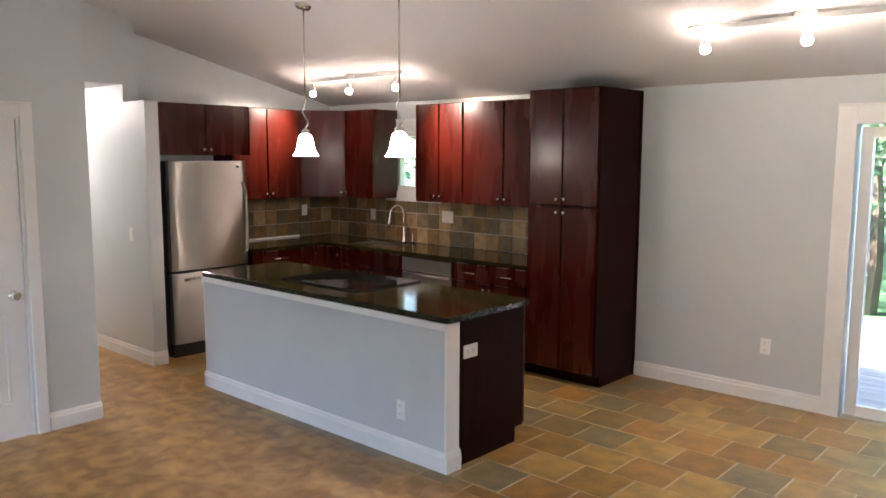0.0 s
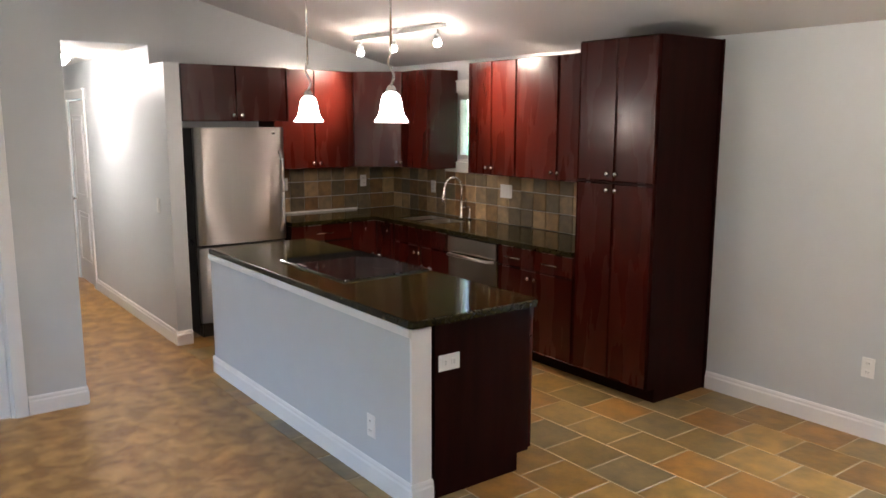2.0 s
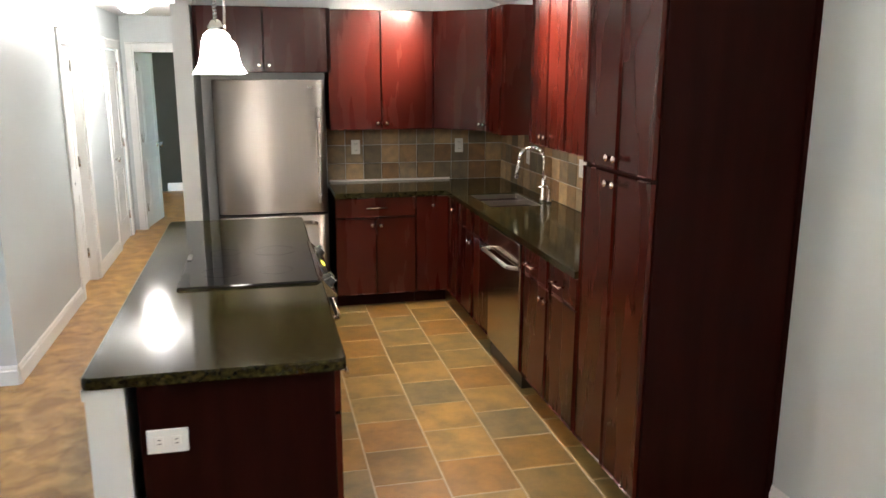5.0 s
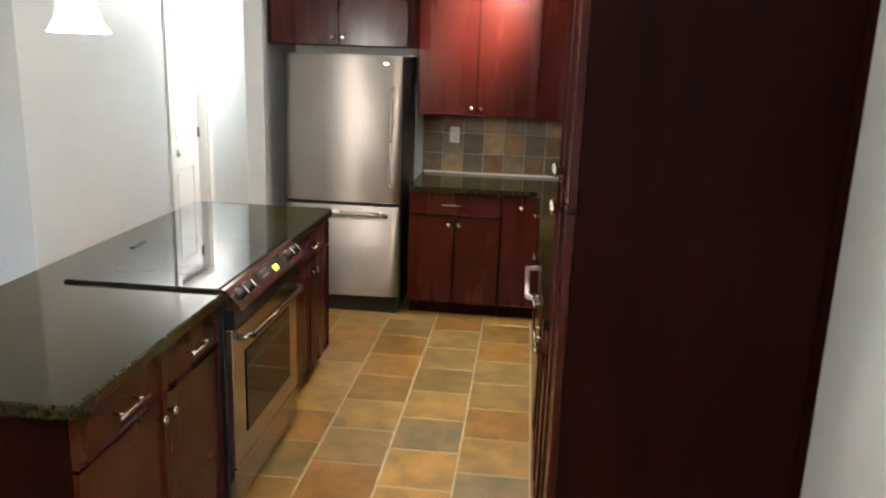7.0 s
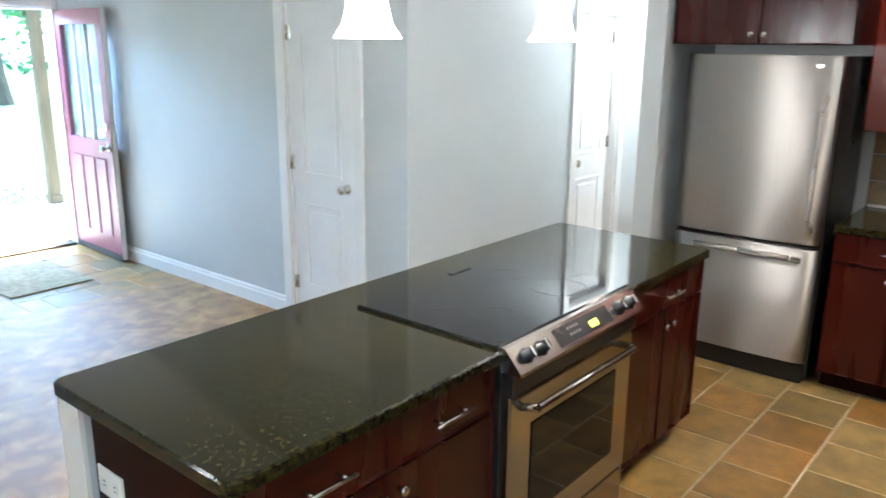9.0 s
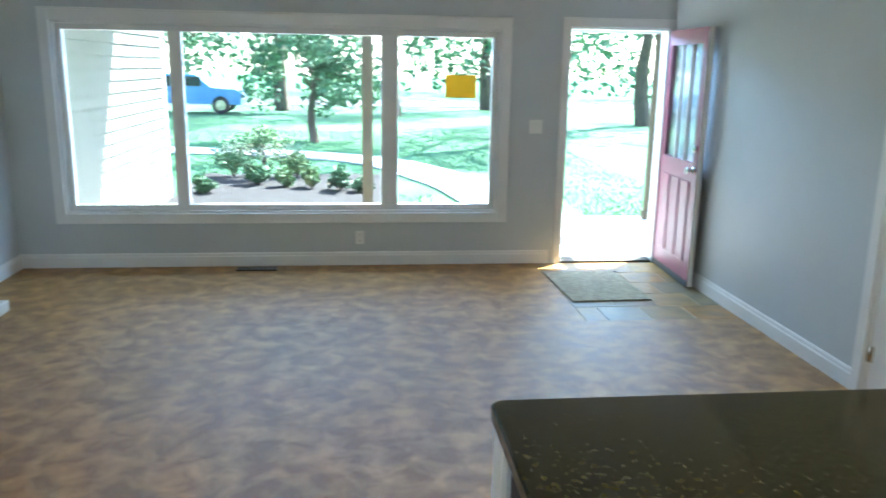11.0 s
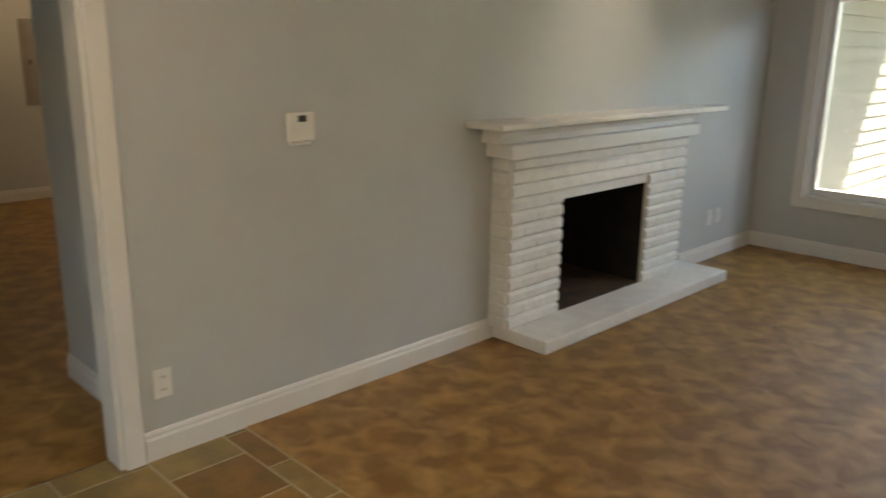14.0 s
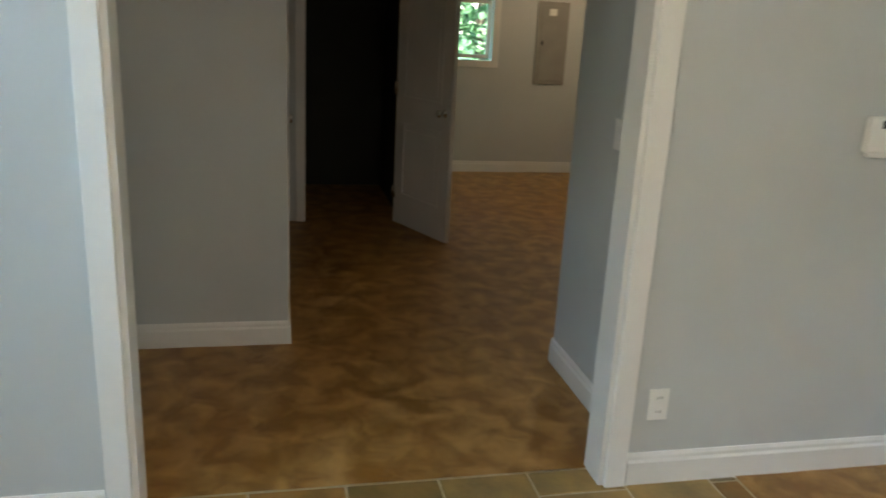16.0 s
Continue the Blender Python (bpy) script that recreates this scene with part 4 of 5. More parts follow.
def rounded_slab(x0, x1, ya, yb, z0, z1, r):
    bm = bmesh.new()
    pts = []
    for cx, cy, a0 in ((x1 - r, yb - r, 0), (x0 + r, yb - r, 90), (x0 + r, ya + r, 180), (x1 - r, ya + r, 270)):
        for k in range(5):
            a = radians(a0 + 22.5 * k)
            pts.append((cx + r * math.cos(a), cy + r * math.sin(a)))
    rings = [[bm.verts.new((x, y, z)) for x, y in pts] for z in (z0, z1 - 0.006)]
    mx, my = (x0 + x1) / 2, (ya + yb) / 2
    rings.append([bm.verts.new((x - 0.006 * (1 if x > mx else -1), y - 0.006 * (1 if y > my else -1), z1)) for x, y in pts])
    for a, b in zip(rings, rings[1:]):
        for i in range(len(pts)):
            bm.faces.new((a[i], a[(i + 1) % len(pts)], b[(i + 1) % len(pts)], b[i]))
    bm.faces.new(rings[0][::-1])
    bm.faces.new(rings[-1])
    return bm


part("slab", rounded_slab(-4.985, -2.425, 2.856, 3.655, 0.878, CTR, 0.03), GRANITE, it)
# slide-in range
rg = thing("kitchen_range", (-3.79, 3.35, 0), "stainless slide-in electric range with black glass cooktop", "range")
rx0, rx1 = -4.20, -3.385
part("body", one_box(rx0 + 0.01, rx1 - 0.01, 3.03, IF + 0.02, 0.02, 0.877), BLACK, rg)
ckt = part("cooktop", rounded_slab(rx0 - 0.01, rx1 + 0.015, 3.045, 3.64, CTR + 0.001, CTR + 0.012, 0.012), BLACKG, rg)
part("rear_trim", one_box(rx0 + 0.22, rx0 + 0.34, 3.05, 3.07, CTR + 0.012, CTR + 0.016), BLACK, rg)
for cx, cy, r in ((-3.60, 3.22, 0.09), (-4.0, 3.22, 0.075), (-3.6, 3.46, 0.075), (-4.0, 3.46, 0.105)):
    bm = bmesh.new()
    for k in range(40):
        a0, a1 = 2 * math.pi * k / 40, 2 * math.pi * (k + 1) / 40
        vs = [bm.verts.new((cx + q * math.cos(a), cy + q * math.sin(a), CTR + 0.0125)) for q, a in ((r, a0), (r, a1), (r - 0.003, a1), (r - 0.003, a0))]
        bm.faces.new(vs)
    part("burner_ring", bm, RINGM, ckt)
# sloping control panel
bm = bmesh.new()
prof = [(3.635, CTR + 0.006), (3.655, CTR + 0.004), (3.715, 0.852), (3.715, 0.842), (3.635, 0.842)]
a = [bm.verts.new((rx0 + 0.005, y, z)) for y, z in prof]
b = [bm.verts.new((rx1 - 0.005, y, z)) for y, z in prof]
for i in range(5):
    bm.faces.new((a[i], a[(i + 1) % 5], b[(i + 1) % 5], b[i]))
bm.faces.new(a[::-1]), bm.faces.new(b)
cp = part("control_panel", bm, RANGESTEEL, rg)
slope = math.degrees(math.atan2(0.852 - CTR - 0.004, 0.06))
cm = lambda x: Matrix.Translation((x, 3.685, 0.885)) @ Matrix.Rotation(radians(slope), 4, "X")
part("vent_strip", one_box(rx0 + 0.01, rx1 - 0.01, IF + 0.02, IF + 0.07, 0.77, 0.842), BLACK, rg, "black vent strip under the controls")
for kx in (-3.46, -3.54, -4.04, -4.12):
    part("dial", lathe(bmesh.new(), [(0.027, 0.0), (0.025, 0.006), (0.020, 0.010), (0.017, 0.03), (0.012, 0.032)], n=16), BLACK, cp, "black control dial", cm(kx))
    part("dial_cap", one_box(-0.003, 0.003, -0.016, 0.016, 0.032, 0.034), PLATE, cp, m=cm(kx))
part("touch_panel", one_box(-0.18, 0.16, -0.032, 0.030, 0.0, 0.003), BLACK, cp, "black touch panel", cm(-3.79))
part("clock_display", one_box(-0.09, -0.04, -0.005, 0.018, 0.003, 0.0045), DISPLAY, cp, "yellow lit clock display", cm(-3.79))
for i in range(8):
    part("key", one_box(0.0 + 0.018 * (i % 4), 0.012 + 0.018 * (i % 4), -0.02 + 0.022 * (i // 4), -0.012 + 0.022 * (i // 4), 0.003, 0.004), GREYPANEL, cp, m=cm(-3.77))
od = part("oven_door", one_box(rx0 + 0.01, rx1 - 0.01, IF + 0.022, IF + 0.062, 0.20, 0.765, bevel=0.006), RANGESTEEL, rg)
part("oven_window", one_box(rx0 + 0.13, rx1 - 0.13, IF + 0.062, IF + 0.066, 0.30, 0.64, bevel=0.002), BLACKG, od, "dark oven window")
bm = tube(bmesh.new(), [(rx0 + 0.07, IF + 0.06, 0.715), (rx0 + 0.09, IF + 0.11, 0.72), (rx1 - 0.09, IF + 0.11, 0.72), (rx1 - 0.07, IF + 0.06, 0.715)], 0.013, 10)
part("oven_handle", bm, RANGESTEEL, od)
part("warming_drawer", one_box(rx0 + 0.01, rx1 - 0.01, IF + 0.022, IF + 0.058, 0.05, 0.19, bevel=0.006), RANGESTEEL, rg)
part("side_strip", one_box(rx1 - 0.008, rx1 + 0.002, IF - 0.02, IF + 0.03, 0.02, 0.875), BLACK, rg)

# ---- lamps ----
def pendant(x, y):
    top = ceil_z(y)
    t = thing("pendant_lamp", (x, y, 1.8), "lit pendant lamp with white glass bell shade and nickel rod", "pendant lamp", "pendants over the island")
    bm = lathe(bmesh.new(), [(0.095, 1.80), (0.088, 1.812), (0.070, 1.84), (0.060, 1.88), (0.056, 1.915), (0.046, 1.945), (0.026, 1.962)], x, y, 28)
    part("shade", bm, SHADE, t, "glowing white glass bell shade")
    part("socket", lathe(bmesh.new(), [(0.028, 1.955), (0.030, 1.975), (0.018, 1.995), (0.008, 2.0)], x, y, 16), CHROME, t)
    pts = []
    for k in range(15):
        a = k / 14
        pts.append((x + 0.028 * math.sin(2 * math.pi * a), y, 2.0 + 0.17 * a))
    part("scroll", tube(bmesh.new(), pts, 0.007), CHROME, t, "curved nickel scroll")
    part("rod", rod(bmesh.new(), (x, y, 2.17), (x, y, top - 0.02), 0.006), CHROME, t)
    bm = lathe(bmesh.new(), [(0.012, -0.03), (0.05, -0.024), (0.062, -0.006), (0.062, 0.0)], n=20)
    part("canopy", bm, CHROME, t, m=Matrix.Translation((x, y, top)) @ Matrix.Rotation(math.atan(-SLOPE), 4, "X"))
    return t


for px in (-4.19, -3.22):
    pendant(px, 3.275)


def track_light(x0, x1, y, heads):
    top = ceil_z(y)
    t = thing("track_light", ((x0 + x1) / 2, y, top), "lit white ceiling track light with three bulbs", "track light", "ceiling track lights")
    part("rail", one_box(x0, x1, y - 0.017, y + 0.017, top - 0.045, top - 0.012, bevel=0.003), TRIM, t)
    part("feed_box", one_box((x0 + x1) / 2 - 0.06, (x0 + x1) / 2 + 0.06, y - 0.03, y + 0.03, top - 0.03, top + 0.012, bevel=0.004), TRIM, t)
    for hx in heads:
        bm = rod(bmesh.new(), (hx, y, top - 0.04), (hx, y, top - 0.085), 0.008)
        lathe(bm, [(0.024, top - 0.13), (0.026, top - 0.10), (0.018, top - 0.082)], hx, y, 14)
        h = part("head", bm, TRIM, t)
        part("bulb", lathe(bmesh.new(), [(0.008, top - 0.182), (0.026, top - 0.172), (0.032, top - 0.155), (0.030, top - 0.14), (0.020, top - 0.128)], hx, y, 16), BULB, h, "glowing bulb")
    return t


track_light(-5.85, -4.5, 4.60, (-5.75, -5.22, -4.6))
track_light(-1.78, -0.4, 4.36, (-1.67, -1.08, -0.5))
hl = thing("hall_light", (-7.4, 2.42, HTOP), "lit flush glass ceiling light in the hallway", "ceiling light")
part("globe", lathe(bmesh.new(), [(0.02, HTOP - 0.11), (0.08, HTOP - 0.10), (0.125, HTOP - 0.06), (0.135, HTOP - 0.02)], -7.4, 2.42, 24), HALLGLASS, hl)
part("rim", lathe(bmesh.new(), [(0.15, HTOP - 0.02), (0.15, HTOP)], -7.4, 2.42, 24), CHROME, hl)
z = ceil_z(0.32)
ml = thing("recessed_light", (-0.25, 0.32, z), "white recessed spotlight over the fireplace", "ceiling light")
part("trim_ring", lathe(bmesh.new(), [(0.085, z - 0.012), (0.085, z + 0.03)], -0.25, 0.32, 24), TRIM, ml)
part("lens", lathe(bmesh.new(), [(0.05, z - 0.016), (0.05, z - 0.0125)], -0.25, 0.32, 20), BULB, ml)
# ---- fireplace ----
BX = 0.56
fp = thing("fireplace", (BX, 0.33, 0), "white painted brick fireplace with black firebox", "fireplace")
part("hearth", one_box(0.312, E, -0.86, 1.195, 0.008, 0.085, bevel=0.008), BRICKW, fp, "white painted hearth slab")
core = bmesh.new()
for a in ((-0.575, -0.13, 0.085, 1.028), (0.78, 1.225, 0.085, 1.028), (-0.13, 0.78, 0.76, 1.028)):
    box(core, BX + 0.012, E, a[0], a[1], a[2], a[3])
part("core", core, BRICKW, fp)
x1 = E + 0.52
for nm, a in (("back_wall", (x1, x1 + 0.02, -0.2, 0.85, 0.05, 0.95)), ("cheek", (BX + 0.03, x1, -0.16, -0.127, 0.05, 0.95)), ("cheek", (BX + 0.03, x1, 0.777, 0.81, 0.05, 0.95)), ("lintel", (BX + 0.03, x1, -0.16, 0.81, 0.757, 0.8))):
    part(nm, one_box(*a), SOOT, fp, "soot-black firebox lining")
part("firebox_floor", one_box(BX + 0.02, x1, -0.127, 0.777, 0.07, 0.091), ASHFL, fp, "brown firebox floor")
part("frieze_board", one_box(BX - 0.045, E, -0.66, 1.28, 1.03, 1.108, bevel=0.008), TRIM, fp)
bm = bmesh.new()
prof = [(BX + 0.012, 1.108), (BX + 0.010, 1.14), (BX - 0.004, 1.165), (BX - 0.045, 1.182), (BX - 0.05, 1.19), (E, 1.19), (E, 1.108)]
a = [bm.verts.new((x, -0.66, zz)) for x, zz in prof]
b = [bm.verts.new((x, 1.31, zz)) for x, zz in prof]
for i in range(7):
    bm.faces.new((a[i], a[(i + 1) % 7], b[(i + 1) % 7], b[i]))
bm.faces.new(a[::-1]), bm.faces.new(b)
part("crown_moulding", bm, TRIM, fp)
part("mantel_shelf", one_box(BX - 0.115, E, -0.90, 1.44, 1.19, 1.222, bevel=0.006), TRIM, fp, "white painted mantel shelf")

# ---- outside ----
GZ = -0.18
ground = solid("ground", grid_sheet(-120, 120, -140, 120, GZ - 0.01, 0.0, 20), GRASSM, "mown green lawn reaching the street", "ground")
solid("foundation", one_box(W - 3.3, 6.8, S - 0.2, N + 0.2, GZ - 0.05, -0.12), CONCRETE, "concrete house foundation", "foundation")
solid("porch", one_box(-6.2, 0.45, -4.5, S - 0.17, GZ, -0.04, bevel=0.01), CONCRETE, "pale concrete front porch slab", "porch")
pr = thing("porch_roof", (-2.9, -3.2, 2.2), "porch roof with a painted beam", "porch roof", kind="structure")
part("soffit", one_box(-7.2, 0.45, -3.1, S - 0.17, 2.38, 2.46), TRIM, pr)
# Unseen soffit piece added to throw shade on the wing's siding.
part("shade_soffit", one_box(-1.0, 0.45, -4.6, -3.1, 2.38, 2.46), TRIM, pr)
for rx in (-6.8, -5.6, -4.4, -3.2, -2.0):
    part("rafter", one_box(rx - 0.03, rx + 0.03, -4.6, -3.1, 2.385, 2.47), POSTW, pr)
part("beam", one_box(-7.2, 0.45, -4.4, -4.25, 2.12, 2.38), GREYPANEL, pr)
for x in (-2.22, -5.6):
    t = thing("porch_post", (x, -4.32, -0.04), "brown stained square wooden porch post", "post", "porch posts")
    part("shaft", one_box(x - 0.06, x + 0.06, -4.38, -4.26, -0.04, 2.12, bevel=0.008), POSTW, t)
    part("base", one_box(x - 0.075, x + 0.075, -4.395, -4.245, -0.04, 0.06, bevel=0.006), POSTW, t)
wing = thing("garage_wing", (0.5, -4.2, GZ), "cream lap-sided garage wing of the house", "house wing", kind="structure")
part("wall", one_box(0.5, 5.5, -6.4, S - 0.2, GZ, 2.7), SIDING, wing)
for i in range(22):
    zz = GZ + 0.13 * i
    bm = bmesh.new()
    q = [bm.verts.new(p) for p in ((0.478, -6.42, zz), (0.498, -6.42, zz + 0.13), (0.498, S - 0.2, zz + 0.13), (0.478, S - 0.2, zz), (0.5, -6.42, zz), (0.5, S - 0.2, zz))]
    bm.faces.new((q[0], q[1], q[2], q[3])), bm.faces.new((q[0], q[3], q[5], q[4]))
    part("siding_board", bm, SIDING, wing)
part("corner_board", one_box(0.465, 0.56, -6.45, -6.40, GZ, 2.7), TRIM, wing)
part("roof", one_box(0.1, 5.9, -6.9, S - 0.2, 2.7, 2.85), ROOFM, wing)


def ribbon(pts, w, z, h=0.03):
    bm = bmesh.new()
    sm = []
    for i in range(len(pts) - 1):
        p0, p1, p2, p3 = (Vector(pts[max(0, min(len(pts) - 1, k))]) for k in (i - 1, i, i + 1, i + 2))
        for k in range(8):
            u = k / 8
            sm.append(0.5 * ((2 * p1) + (p2 - p0) * u + (2 * p0 - 5 * p1 + 4 * p2 - p3) * u * u + (3 * p1 - p0 - 3 * p2 + p3) * u ** 3))
    sm.append(Vector(pts[-1]))
    rows = []
    for i, p in enumerate(sm):
        d = (sm[min(i + 1, len(sm) - 1)] - sm[max(i - 1, 0)]).normalized()
        nrm = Vector((-d.y, d.x))
        rows.append([bm.verts.new((*(p + nrm * s), zz)) for s, zz in ((-w / 2, z), (-w / 2, z + h), (w / 2, z + h), (w / 2, z))])
    for r0, r1 in zip(rows, rows[1:]):
        for j in range(3):
            bm.faces.new((r0[j], r0[j + 1], r1[j + 1], r1[j]))
    return bm


solid("front_path", ribbon([(-4.3, -4.4), (-4.15, -6.0), (-3.6, -8.6), (-2.0, -11.6), (2.0, -13.0), (9, -13.4)], 1.1, GZ), CONCRETE, "curved pale concrete garden path", "path")
solid("road", one_box(-120, 120, -40, -33, GZ - 0.02, GZ + 0.012), ROADM, "asphalt street beyond the lawn", "road")
solid("driveway", one_box(8, 13, -33, -6.5, GZ - 0.02, GZ + 0.02), CONCRETE, "pale concrete driveway", "driveway")
solid("garden_bed", grid_sheet(-2.5, 0.47, -8.9, -4.52, GZ + 0.05, 0.04, 0.12), MULCH, "dark mulched garden bed", "garden bed", "stuff")


def leaf_cloud(bm, centre, radius, count, size, rng, squash=0.8):
    for k in range(count):
        d = Vector((rng.gauss(0, 1), rng.gauss(0, 1), rng.gauss(0, 1))).normalized() * radius * rng.random() ** 0.45
        p = Vector(centre) + Vector((d.x, d.y, d.z * squash))
        s = size * rng.uniform(0.6, 1.4)
        e = Euler((rng.uniform(0, 6.3), rng.uniform(0, 6.3), rng.uniform(0, 6.3)))
        vs = [bm.verts.new(p + e.to_matrix() @ Vector(q)) for q in ((0, -s, 0), (s * 0.5, 0, s * 0.15), (0, s, 0), (-s * 0.5, 0, s * 0.15))]
        bm.faces.new(vs)
    return bm


def tree(x, y, h, spread, seed, leaves=5400):
    rng = random.Random(seed)
    t = thing("tree", (x, y, GZ), "tall leafy green deciduous tree on the lawn", "tree", "trees of the yard")
    bm = bmesh.new()
    top = h * 0.55
    pts = [(x + 0.1 * math.sin(k), y + 0.1 * math.cos(2 * k), GZ + top * k / 6) for k in range(7)]
    for k in range(6):
        r0, r1 = 0.028 * h * (1 - k / 8), 0.028 * h * (1 - (k + 1) / 8)
        q = [[bm.verts.new((p[0] + r * math.cos(a * math.pi / 4), p[1] + r * math.sin(a * math.pi / 4), p[2])) for a in range(8)] for p, r in ((pts[k], r0), (pts[k + 1], r1))]
        for a in range(8):
            bm.faces.new((q[0][a], q[0][(a + 1) % 8], q[1][(a + 1) % 8], q[1][a]))
    part("trunk", bm, BARK, t)
    crown = bmesh.new()
    clumps = 34
    for k in range(clumps):
        a = rng.uniform(0, 2 * math.pi)
        rr = spread * rng.uniform(0.15, 1.0)
        c = (x + rr * math.cos(a), y + rr * math.sin(a), GZ + h * rng.uniform(0.24, 1.0) - 0.06 * rr)
        if k % 3 == 0:
            part("limb", rod(bmesh.new(), pts[3 + k % 4], c, 0.006 * h, 6), BARK, t)
        leaf_cloud(crown, c, spread * rng.uniform(0.25, 0.42), leaves // clumps, 0.055 + 0.005 * h, rng)
    part("crown", crown, LEAF, t)
    return t


spots = [(-1.05, -15.3, 4.4, 1.5), (-6.5, -15, 9, 3.4), (4.5, -20, 10, 3.6), (-3.5, -26, 12, 4.2), (-12, -22, 11, 4.0), (1.0, -29, 12, 4.3), (9, -27, 12, 4.4), (-8, -31, 13, 4.6),
         (0.6, 10.2, 7, 2.8), (2.4, 10.8, 7.5, 2.8), (-2.2, 10.5, 7, 2.6), (1.5, 13.5, 8, 3.2), (-1.5, 15, 9, 3.5), (4.5, 14, 9, 3.4), (-5.5, 12, 8, 3.2), (12.5, 3, 7, 3.0), (11.5, 1.0, 6, 2.6), (-9.5, 16, 10, 3.8)]
for k, sp in enumerate(spots):
    tree(*sp, seed=k + 3)


def shrub(x, y, r, seed, material, label):
    rng = random.Random(seed)
    t = thing("shrub", (x, y, GZ + 0.03), label, "shrub", "shrubs in the front bed")
    stems = bmesh.new()
    crown = bmesh.new()
    for k in range(9):
        a = rng.uniform(0, 6.3)
        c = (x + r * 0.55 * math.cos(a) * rng.random(), y + r * 0.55 * math.sin(a) * rng.random(), GZ + r * rng.uniform(0.6, 1.5))
        rod(stems, (x, y, GZ + 0.02), c, 0.008, 5)
        leaf_cloud(crown, c, r * 0.5, 90, 0.035, rng)
    part("stems", stems, BARK, t)
    part("foliage", crown, material, t)


for k, (x, y, r) in enumerate(((0.1, -6.9, 0.19), (-0.6, -8.3, 0.52), (-0.55, -7.7, 0.22), (-1.0, -7.5, 0.21), (-0.05, -8.6, 0.42), (-1.4, -7.35, 0.22), (-1.85, -7.1, 0.24), (-1.1, -8.4, 0.3), (-2.2, -6.9, 0.2))):
    shrub(x, y, r, 40 + k, LEAFB if k % 2 else LEAF, "low leafy green shrub in the mulched bed" if r < 0.4 else "tall leafy green shrub in the mulched bed")
rng = random.Random(9)
bm = bmesh.new()
for k in range(4200):
    side = rng.random()
    a = rng.uniform(0, 2 * math.pi)
    R = rng.uniform(46, 60)
    leaf_cloud(bm, (R * math.cos(a), R * math.sin(a), GZ + rng.random() ** 0.8 * 13), 1.5, 10, 0.33, rng)
for k in range(700):
    leaf_cloud(bm, (rng.uniform(-14, 14), rng.uniform(17, 20), GZ + 5 * rng.random()), 1.2, 18, 0.16, rng)
solid("far_woods", bm, LEAF, "dense green woods in the distance", "woods", "stuff")
bm = bmesh.new()
for k in range(26000):
    x, y = rng.uniform(-7, 4), -4.6 - 14 * rng.random() ** 1.6
    s = rng.uniform(0.02, 0.05)
    if -2.5 < x < 0.5 and y > -8.9:
        continue
    dxp = x - (-4.15 if y > -7 else -3.5 if y > -9.5 else -2.4)
    if abs(dxp) < 0.95 and y > -12:
        continue
    a = rng.uniform(0, 6.3)
    q = [bm.verts.new(p) for p in ((x - 0.006, y, GZ - 0.01), (x + 0.006, y, GZ - 0.01), (x + s * 0.4 * math.cos(a), y + s * 0.4 * math.sin(a), GZ + s))]
    bm.faces.new(q)
solid("grass", bm, BLADE, "short green lawn grass", "grass", "stuff")

# parked car far down the yard
cr = thing("parked_car", (4.4, -27, GZ), "blue parked car on the street side", "car")
bm = bmesh.new()
prof = [(-2.1, 0.35), (-2.15, 0.75), (-1.9, 0.92), (-1.0, 0.98), (-0.45, 1.45), (0.9, 1.48), (1.5, 1.0), (2.1, 0.92), (2.15, 0.4)]
rows = [[bm.verts.new((4.4 + px, -27 + sy, GZ + pz)) for px, pz in prof] for sy in (-0.85, 0.85)]
n = len(prof)
for i in range(n):
    bm.faces.new((rows[0][i], rows[0][(i + 1) % n], rows[1][(i + 1) % n], rows[1][i]))
bm.faces.new(rows[0]), bm.faces.new(rows[1][::-1])
part("body", bm, CARBLUE, cr)
part("side_window", one_box(3.75, 5.55, -26.16, -26.145, GZ + 1.02, GZ + 1.38), CARGLASS, cr)
for wx in (3.05, 5.75):
    for wy in (-27.8, -26.2):
        bm = lathe(bmesh.new(), [(0.33, -0.1), (0.33, 0.1)], n=20)
        wh = part("wheel", bm, RUBBER, cr, m=Matrix.Translation((wx, wy, GZ + 0.33)) @ Matrix.Rotation(radians(90), 4, "X"))
        part("rim", lathe(bmesh.new(), [(0.2, -0.105), (0.2, 0.105)], n=16), CHROME, wh, m=Matrix.Translation((wx, wy, GZ + 0.33)) @ Matrix.Rotation(radians(90), 4, "X"))
# wooden deck behind the patio door
dk = thing("deck", (-0.3, 7.4, -0.06), "weathered grey wooden deck outside the patio door", "deck", kind="structure")
DECKM = mat("weathered_deck_board", (0.30, 0.29, 0.28), 0.8, var=0.2, scale=4, stretch=(0.4, 4, 4), bump=0.3, random=0.1)
for i in range(24):
    yy = N + 0.2 + i * 0.15
    part("board", one_box(-3.5, 3.5, yy, yy + 0.142, -0.09, -0.06), DECKM, dk)
part("frame", one_box(-3.5, 3.5, N + 0.2, N + 3.8, GZ - 0.02, -0.092), POSTW, dk)


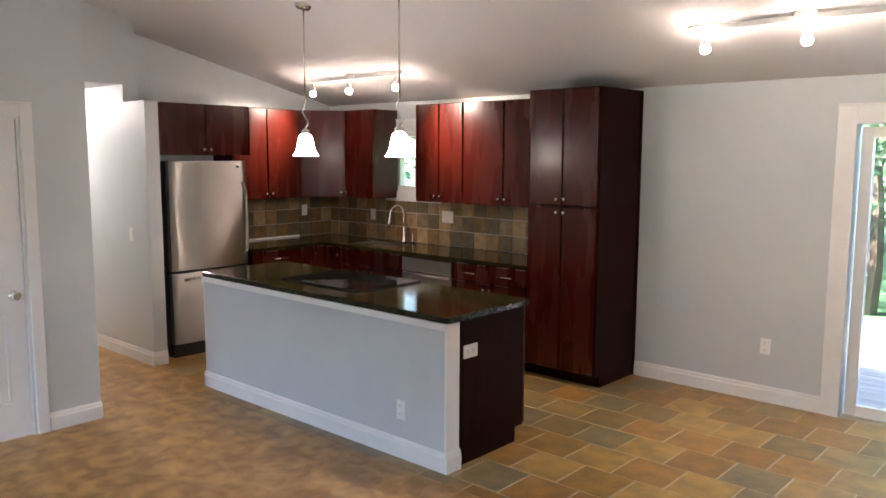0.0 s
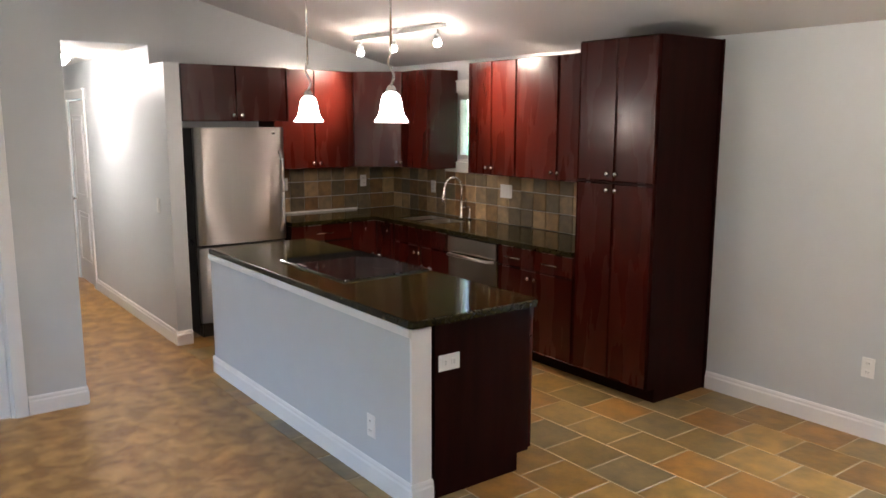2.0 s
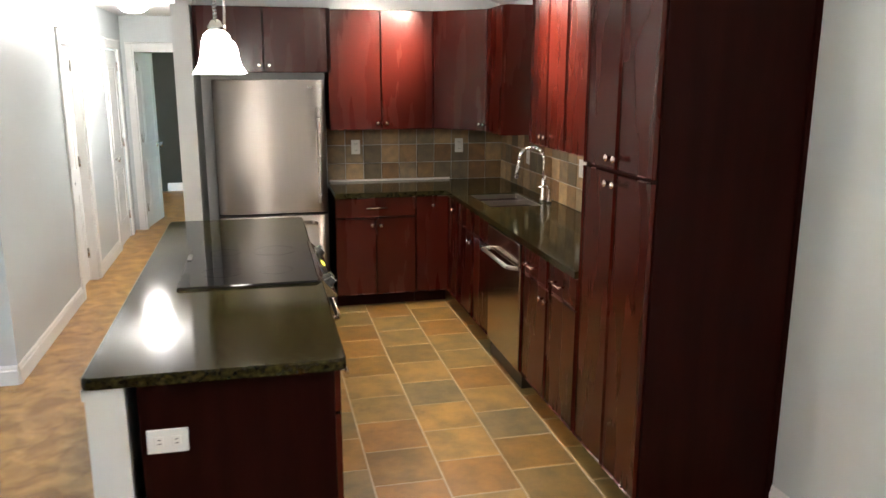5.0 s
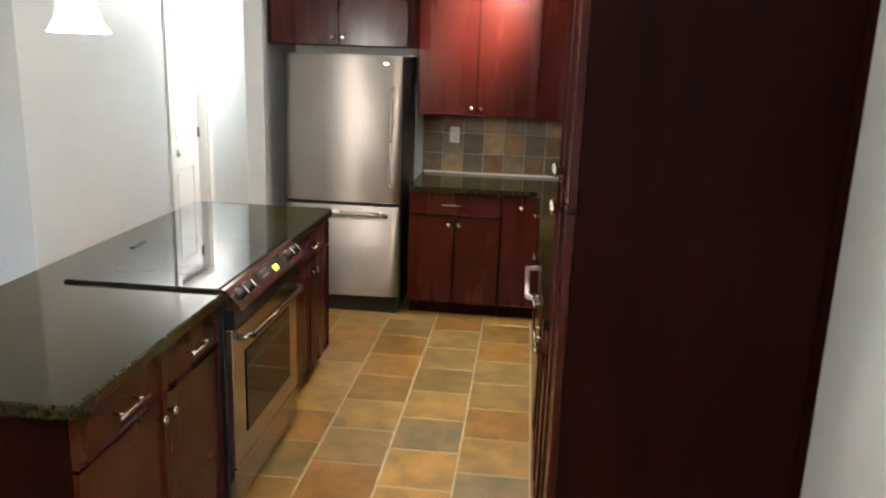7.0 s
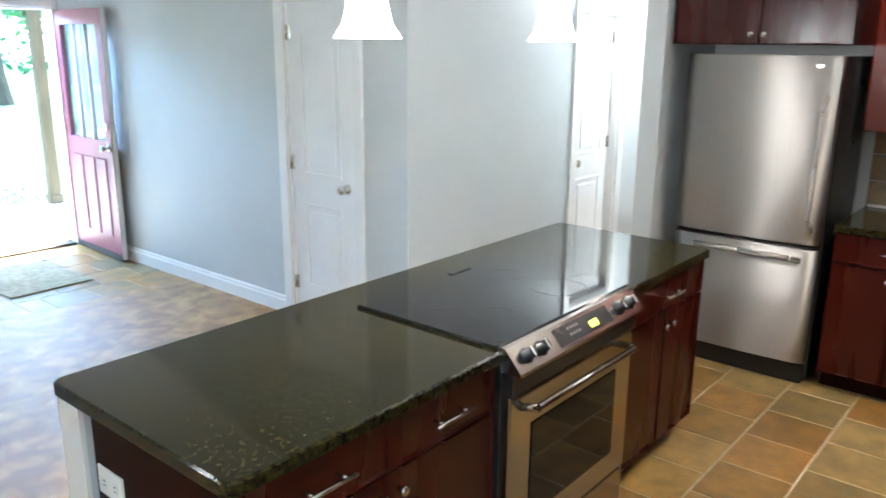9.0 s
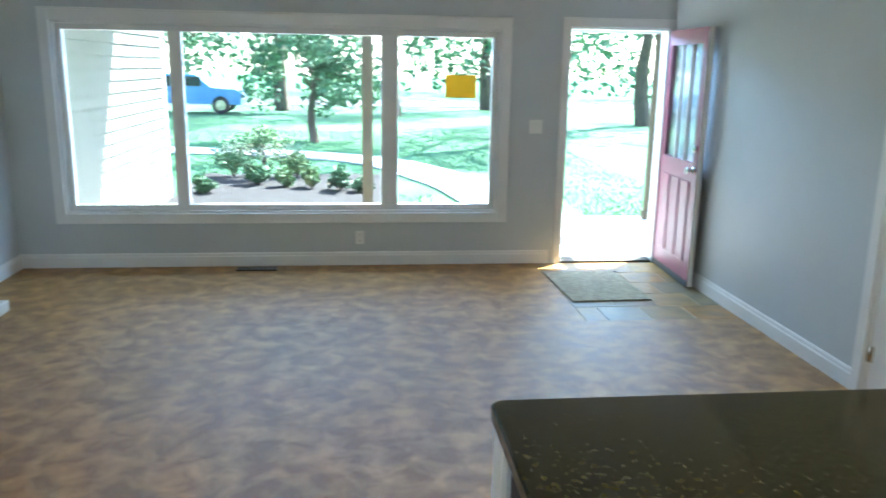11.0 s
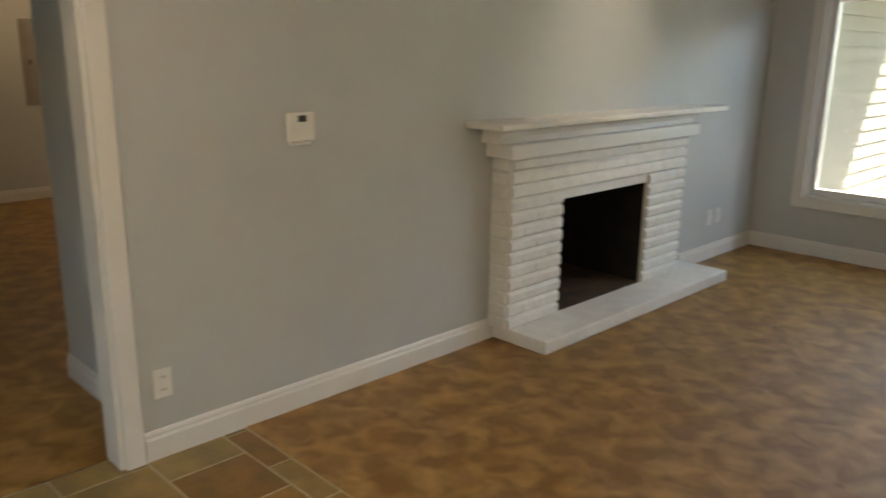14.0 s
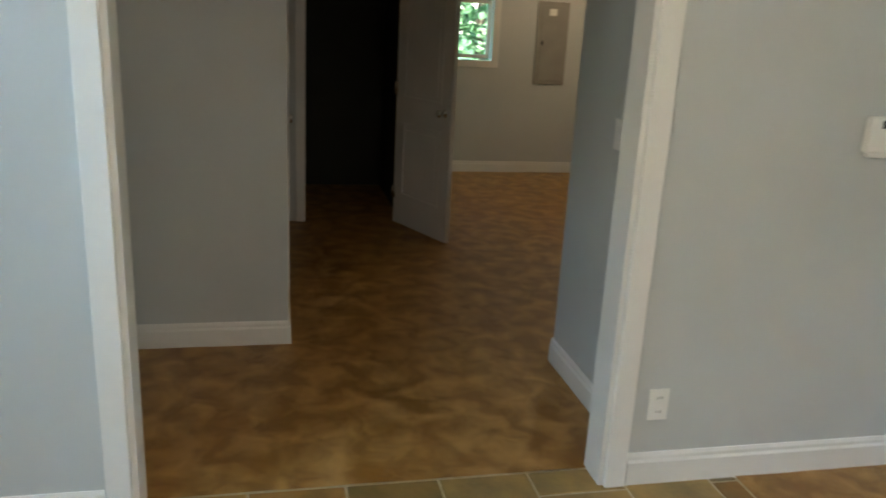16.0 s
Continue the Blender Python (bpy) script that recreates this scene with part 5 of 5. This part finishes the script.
# ---- small pieces: tiles and bricks ----
def piece_mesh(name, sx, sy, sz, material, bevel=0.003, up="z", side=1.0):
    """A thin tile with chamfered face edges, centred, from 0 up to sz along its normal."""
    bm = bmesh.new()
    base = [(-sx / 2, -sy / 2), (sx / 2, -sy / 2), (sx / 2, sy / 2), (-sx / 2, sy / 2)]
    inner = [(x - math.copysign(bevel * side, x), y - math.copysign(bevel, y)) for x, y in base]
    rings = [[bm.verts.new((*p, h)) for p in pts] for pts, h in ((base, -0.004), (base, sz - bevel), (inner, sz))]
    for a, b in zip(rings, rings[1:]):
        for i in range(4):
            bm.faces.new((a[i], a[(i + 1) % 4], b[(i + 1) % 4], b[i]))
    bm.faces.new(rings[-1])
    if up == "-y":
        bm.transform(Matrix.Rotation(radians(90), 4, "X"))
    elif up == "x":
        bm.transform(Matrix.Rotation(radians(90), 4, "Z") @ Matrix.Rotation(radians(90), 4, "X"))
    elif up == "-x":
        bm.transform(Matrix.Rotation(radians(-90), 4, "Z") @ Matrix.Rotation(radians(90), 4, "X"))
    me = bpy.data.meshes.new(name)
    bm.to_mesh(me)
    bm.free()
    me.materials.append(material)
    return me


CACHE = {}


def piece(name, parent, at, sx, sy, sz, material, up="z", bevel=0.003, wob=0.0, side=1.0):
    key = (name, round(sx, 3), round(sy, 3), up, material.name)
    if key not in CACHE:
        CACHE[key] = piece_mesh(name, sx, sy, sz, material, bevel, up, side)
    ob = new(name, CACHE[key])
    ob.parent = parent
    ob.location = Vector(at) - BASE[parent]
    if wob:
        ob.rotation_euler = (random.uniform(-wob, wob), random.uniform(-wob, wob), random.uniform(-wob, wob))
    return ob


def tile_field(x0, x1, y0, y1, ox, oy, size, gap, skip=None):
    k0 = math.floor((y0 - oy) / size)
    k1 = math.ceil((y1 - oy) / size)
    for k in range(k0, k1):
        ya, yb = max(y0, oy + k * size), min(y1, oy + (k + 1) * size)
        off = ox + (size / 2 if k % 2 else 0)
        i0, i1 = math.floor((x0 - off) / size), math.ceil((x1 - off) / size)
        for i in range(i0, i1):
            xa, xb = max(x0, off + i * size), min(x1, off + (i + 1) * size)
            if xb - xa < 0.03 or yb - ya < 0.03 or (skip and skip(xa, xb, ya, yb)):
                continue
            piece("tile", floor, ((xa + xb) / 2, (ya + yb) / 2, 0.0), xb - xa - gap, yb - ya - gap, 0.004, SLATE, wob=0.0012)


def covered(xa, xb, ya, yb):
    return (xb < -5.9 and yb < 3.9) or (xa > -4.95 and xb < -2.45 and ya > 2.9 and yb < 3.5) or (ya > 4.95 and xb < -2.7) or (xb < -6.0)


tile_field(W, E + 0.11, CARPET, N, -3.368, 4.16, 0.323, 0.008, covered)
tile_field(C, -3.68, S, -0.40, -3.68, -0.40, 0.323, 0.008)
# backsplash
TS = 0.1505
for k in range(3):
    zz = CTR + TS * (k + 0.5)
    nx = int(round((-3.312 - W) / TS))
    st = (-3.312 - W) / nx
    for i in range(nx):
        piece("tile", wall_north, (W + st * (i + 0.5), N - 0.002, zz), st - 0.005, TS - 0.005, 0.008, SPLASH, "-y", wob=0.003)
    ny = int(round((N - 3.945) / TS))
    sty = (N - 3.945) / ny
    for i in range(ny):
        piece("tile", wall_west, (W + 0.002, 3.945 + sty * (i + 0.5), zz), sty - 0.005, TS - 0.005, 0.008, SPLASH, "x", wob=0.003)
# fireplace bricks
rows, rh = 13, (1.03 - 0.085) / 13
for r in range(rows):
    zc = 0.085 + rh * (r + 0.5)
    spans = [(-0.575, 1.225)] if zc - rh / 2 > 0.74 else [(-0.575, -0.13), (0.78, 1.225)]
    for a, b in spans:
        n = max(2, int(round((b - a) / 0.29)))
        edges = [a + (b - a) * i / n for i in range(n + 1)]
        if r % 2:
            mid = [(e + f) / 2 for e, f in zip(edges, edges[1:])]
            edges = [a] + mid + [b]
        for e, f in zip(edges, edges[1:]):
            piece("brick", fp, (BX + 0.012 + random.uniform(-0.001, 0.001), (e + f) / 2, zc), f - e - 0.0005, rh - 0.002, 0.022, BRICKW, "-x", bevel=0.016, wob=0.0022, side=0.06)
    for yy, up in ((1.225, "y"), (-0.575, "-y")):
        if up == "-y":
            piece("brick", fp, ((BX + E) / 2, yy, zc), E - BX - 0.02, rh - 0.008, 0.012, BRICKW, "-y", bevel=0.006, wob=0.012)
        else:
            ob = piece("brick", fp, ((BX + E) / 2, yy, zc), E - BX - 0.02, rh - 0.008, 0.012, BRICKW, "-y", bevel=0.006)
            ob.rotation_euler = (0, 0, math.pi)
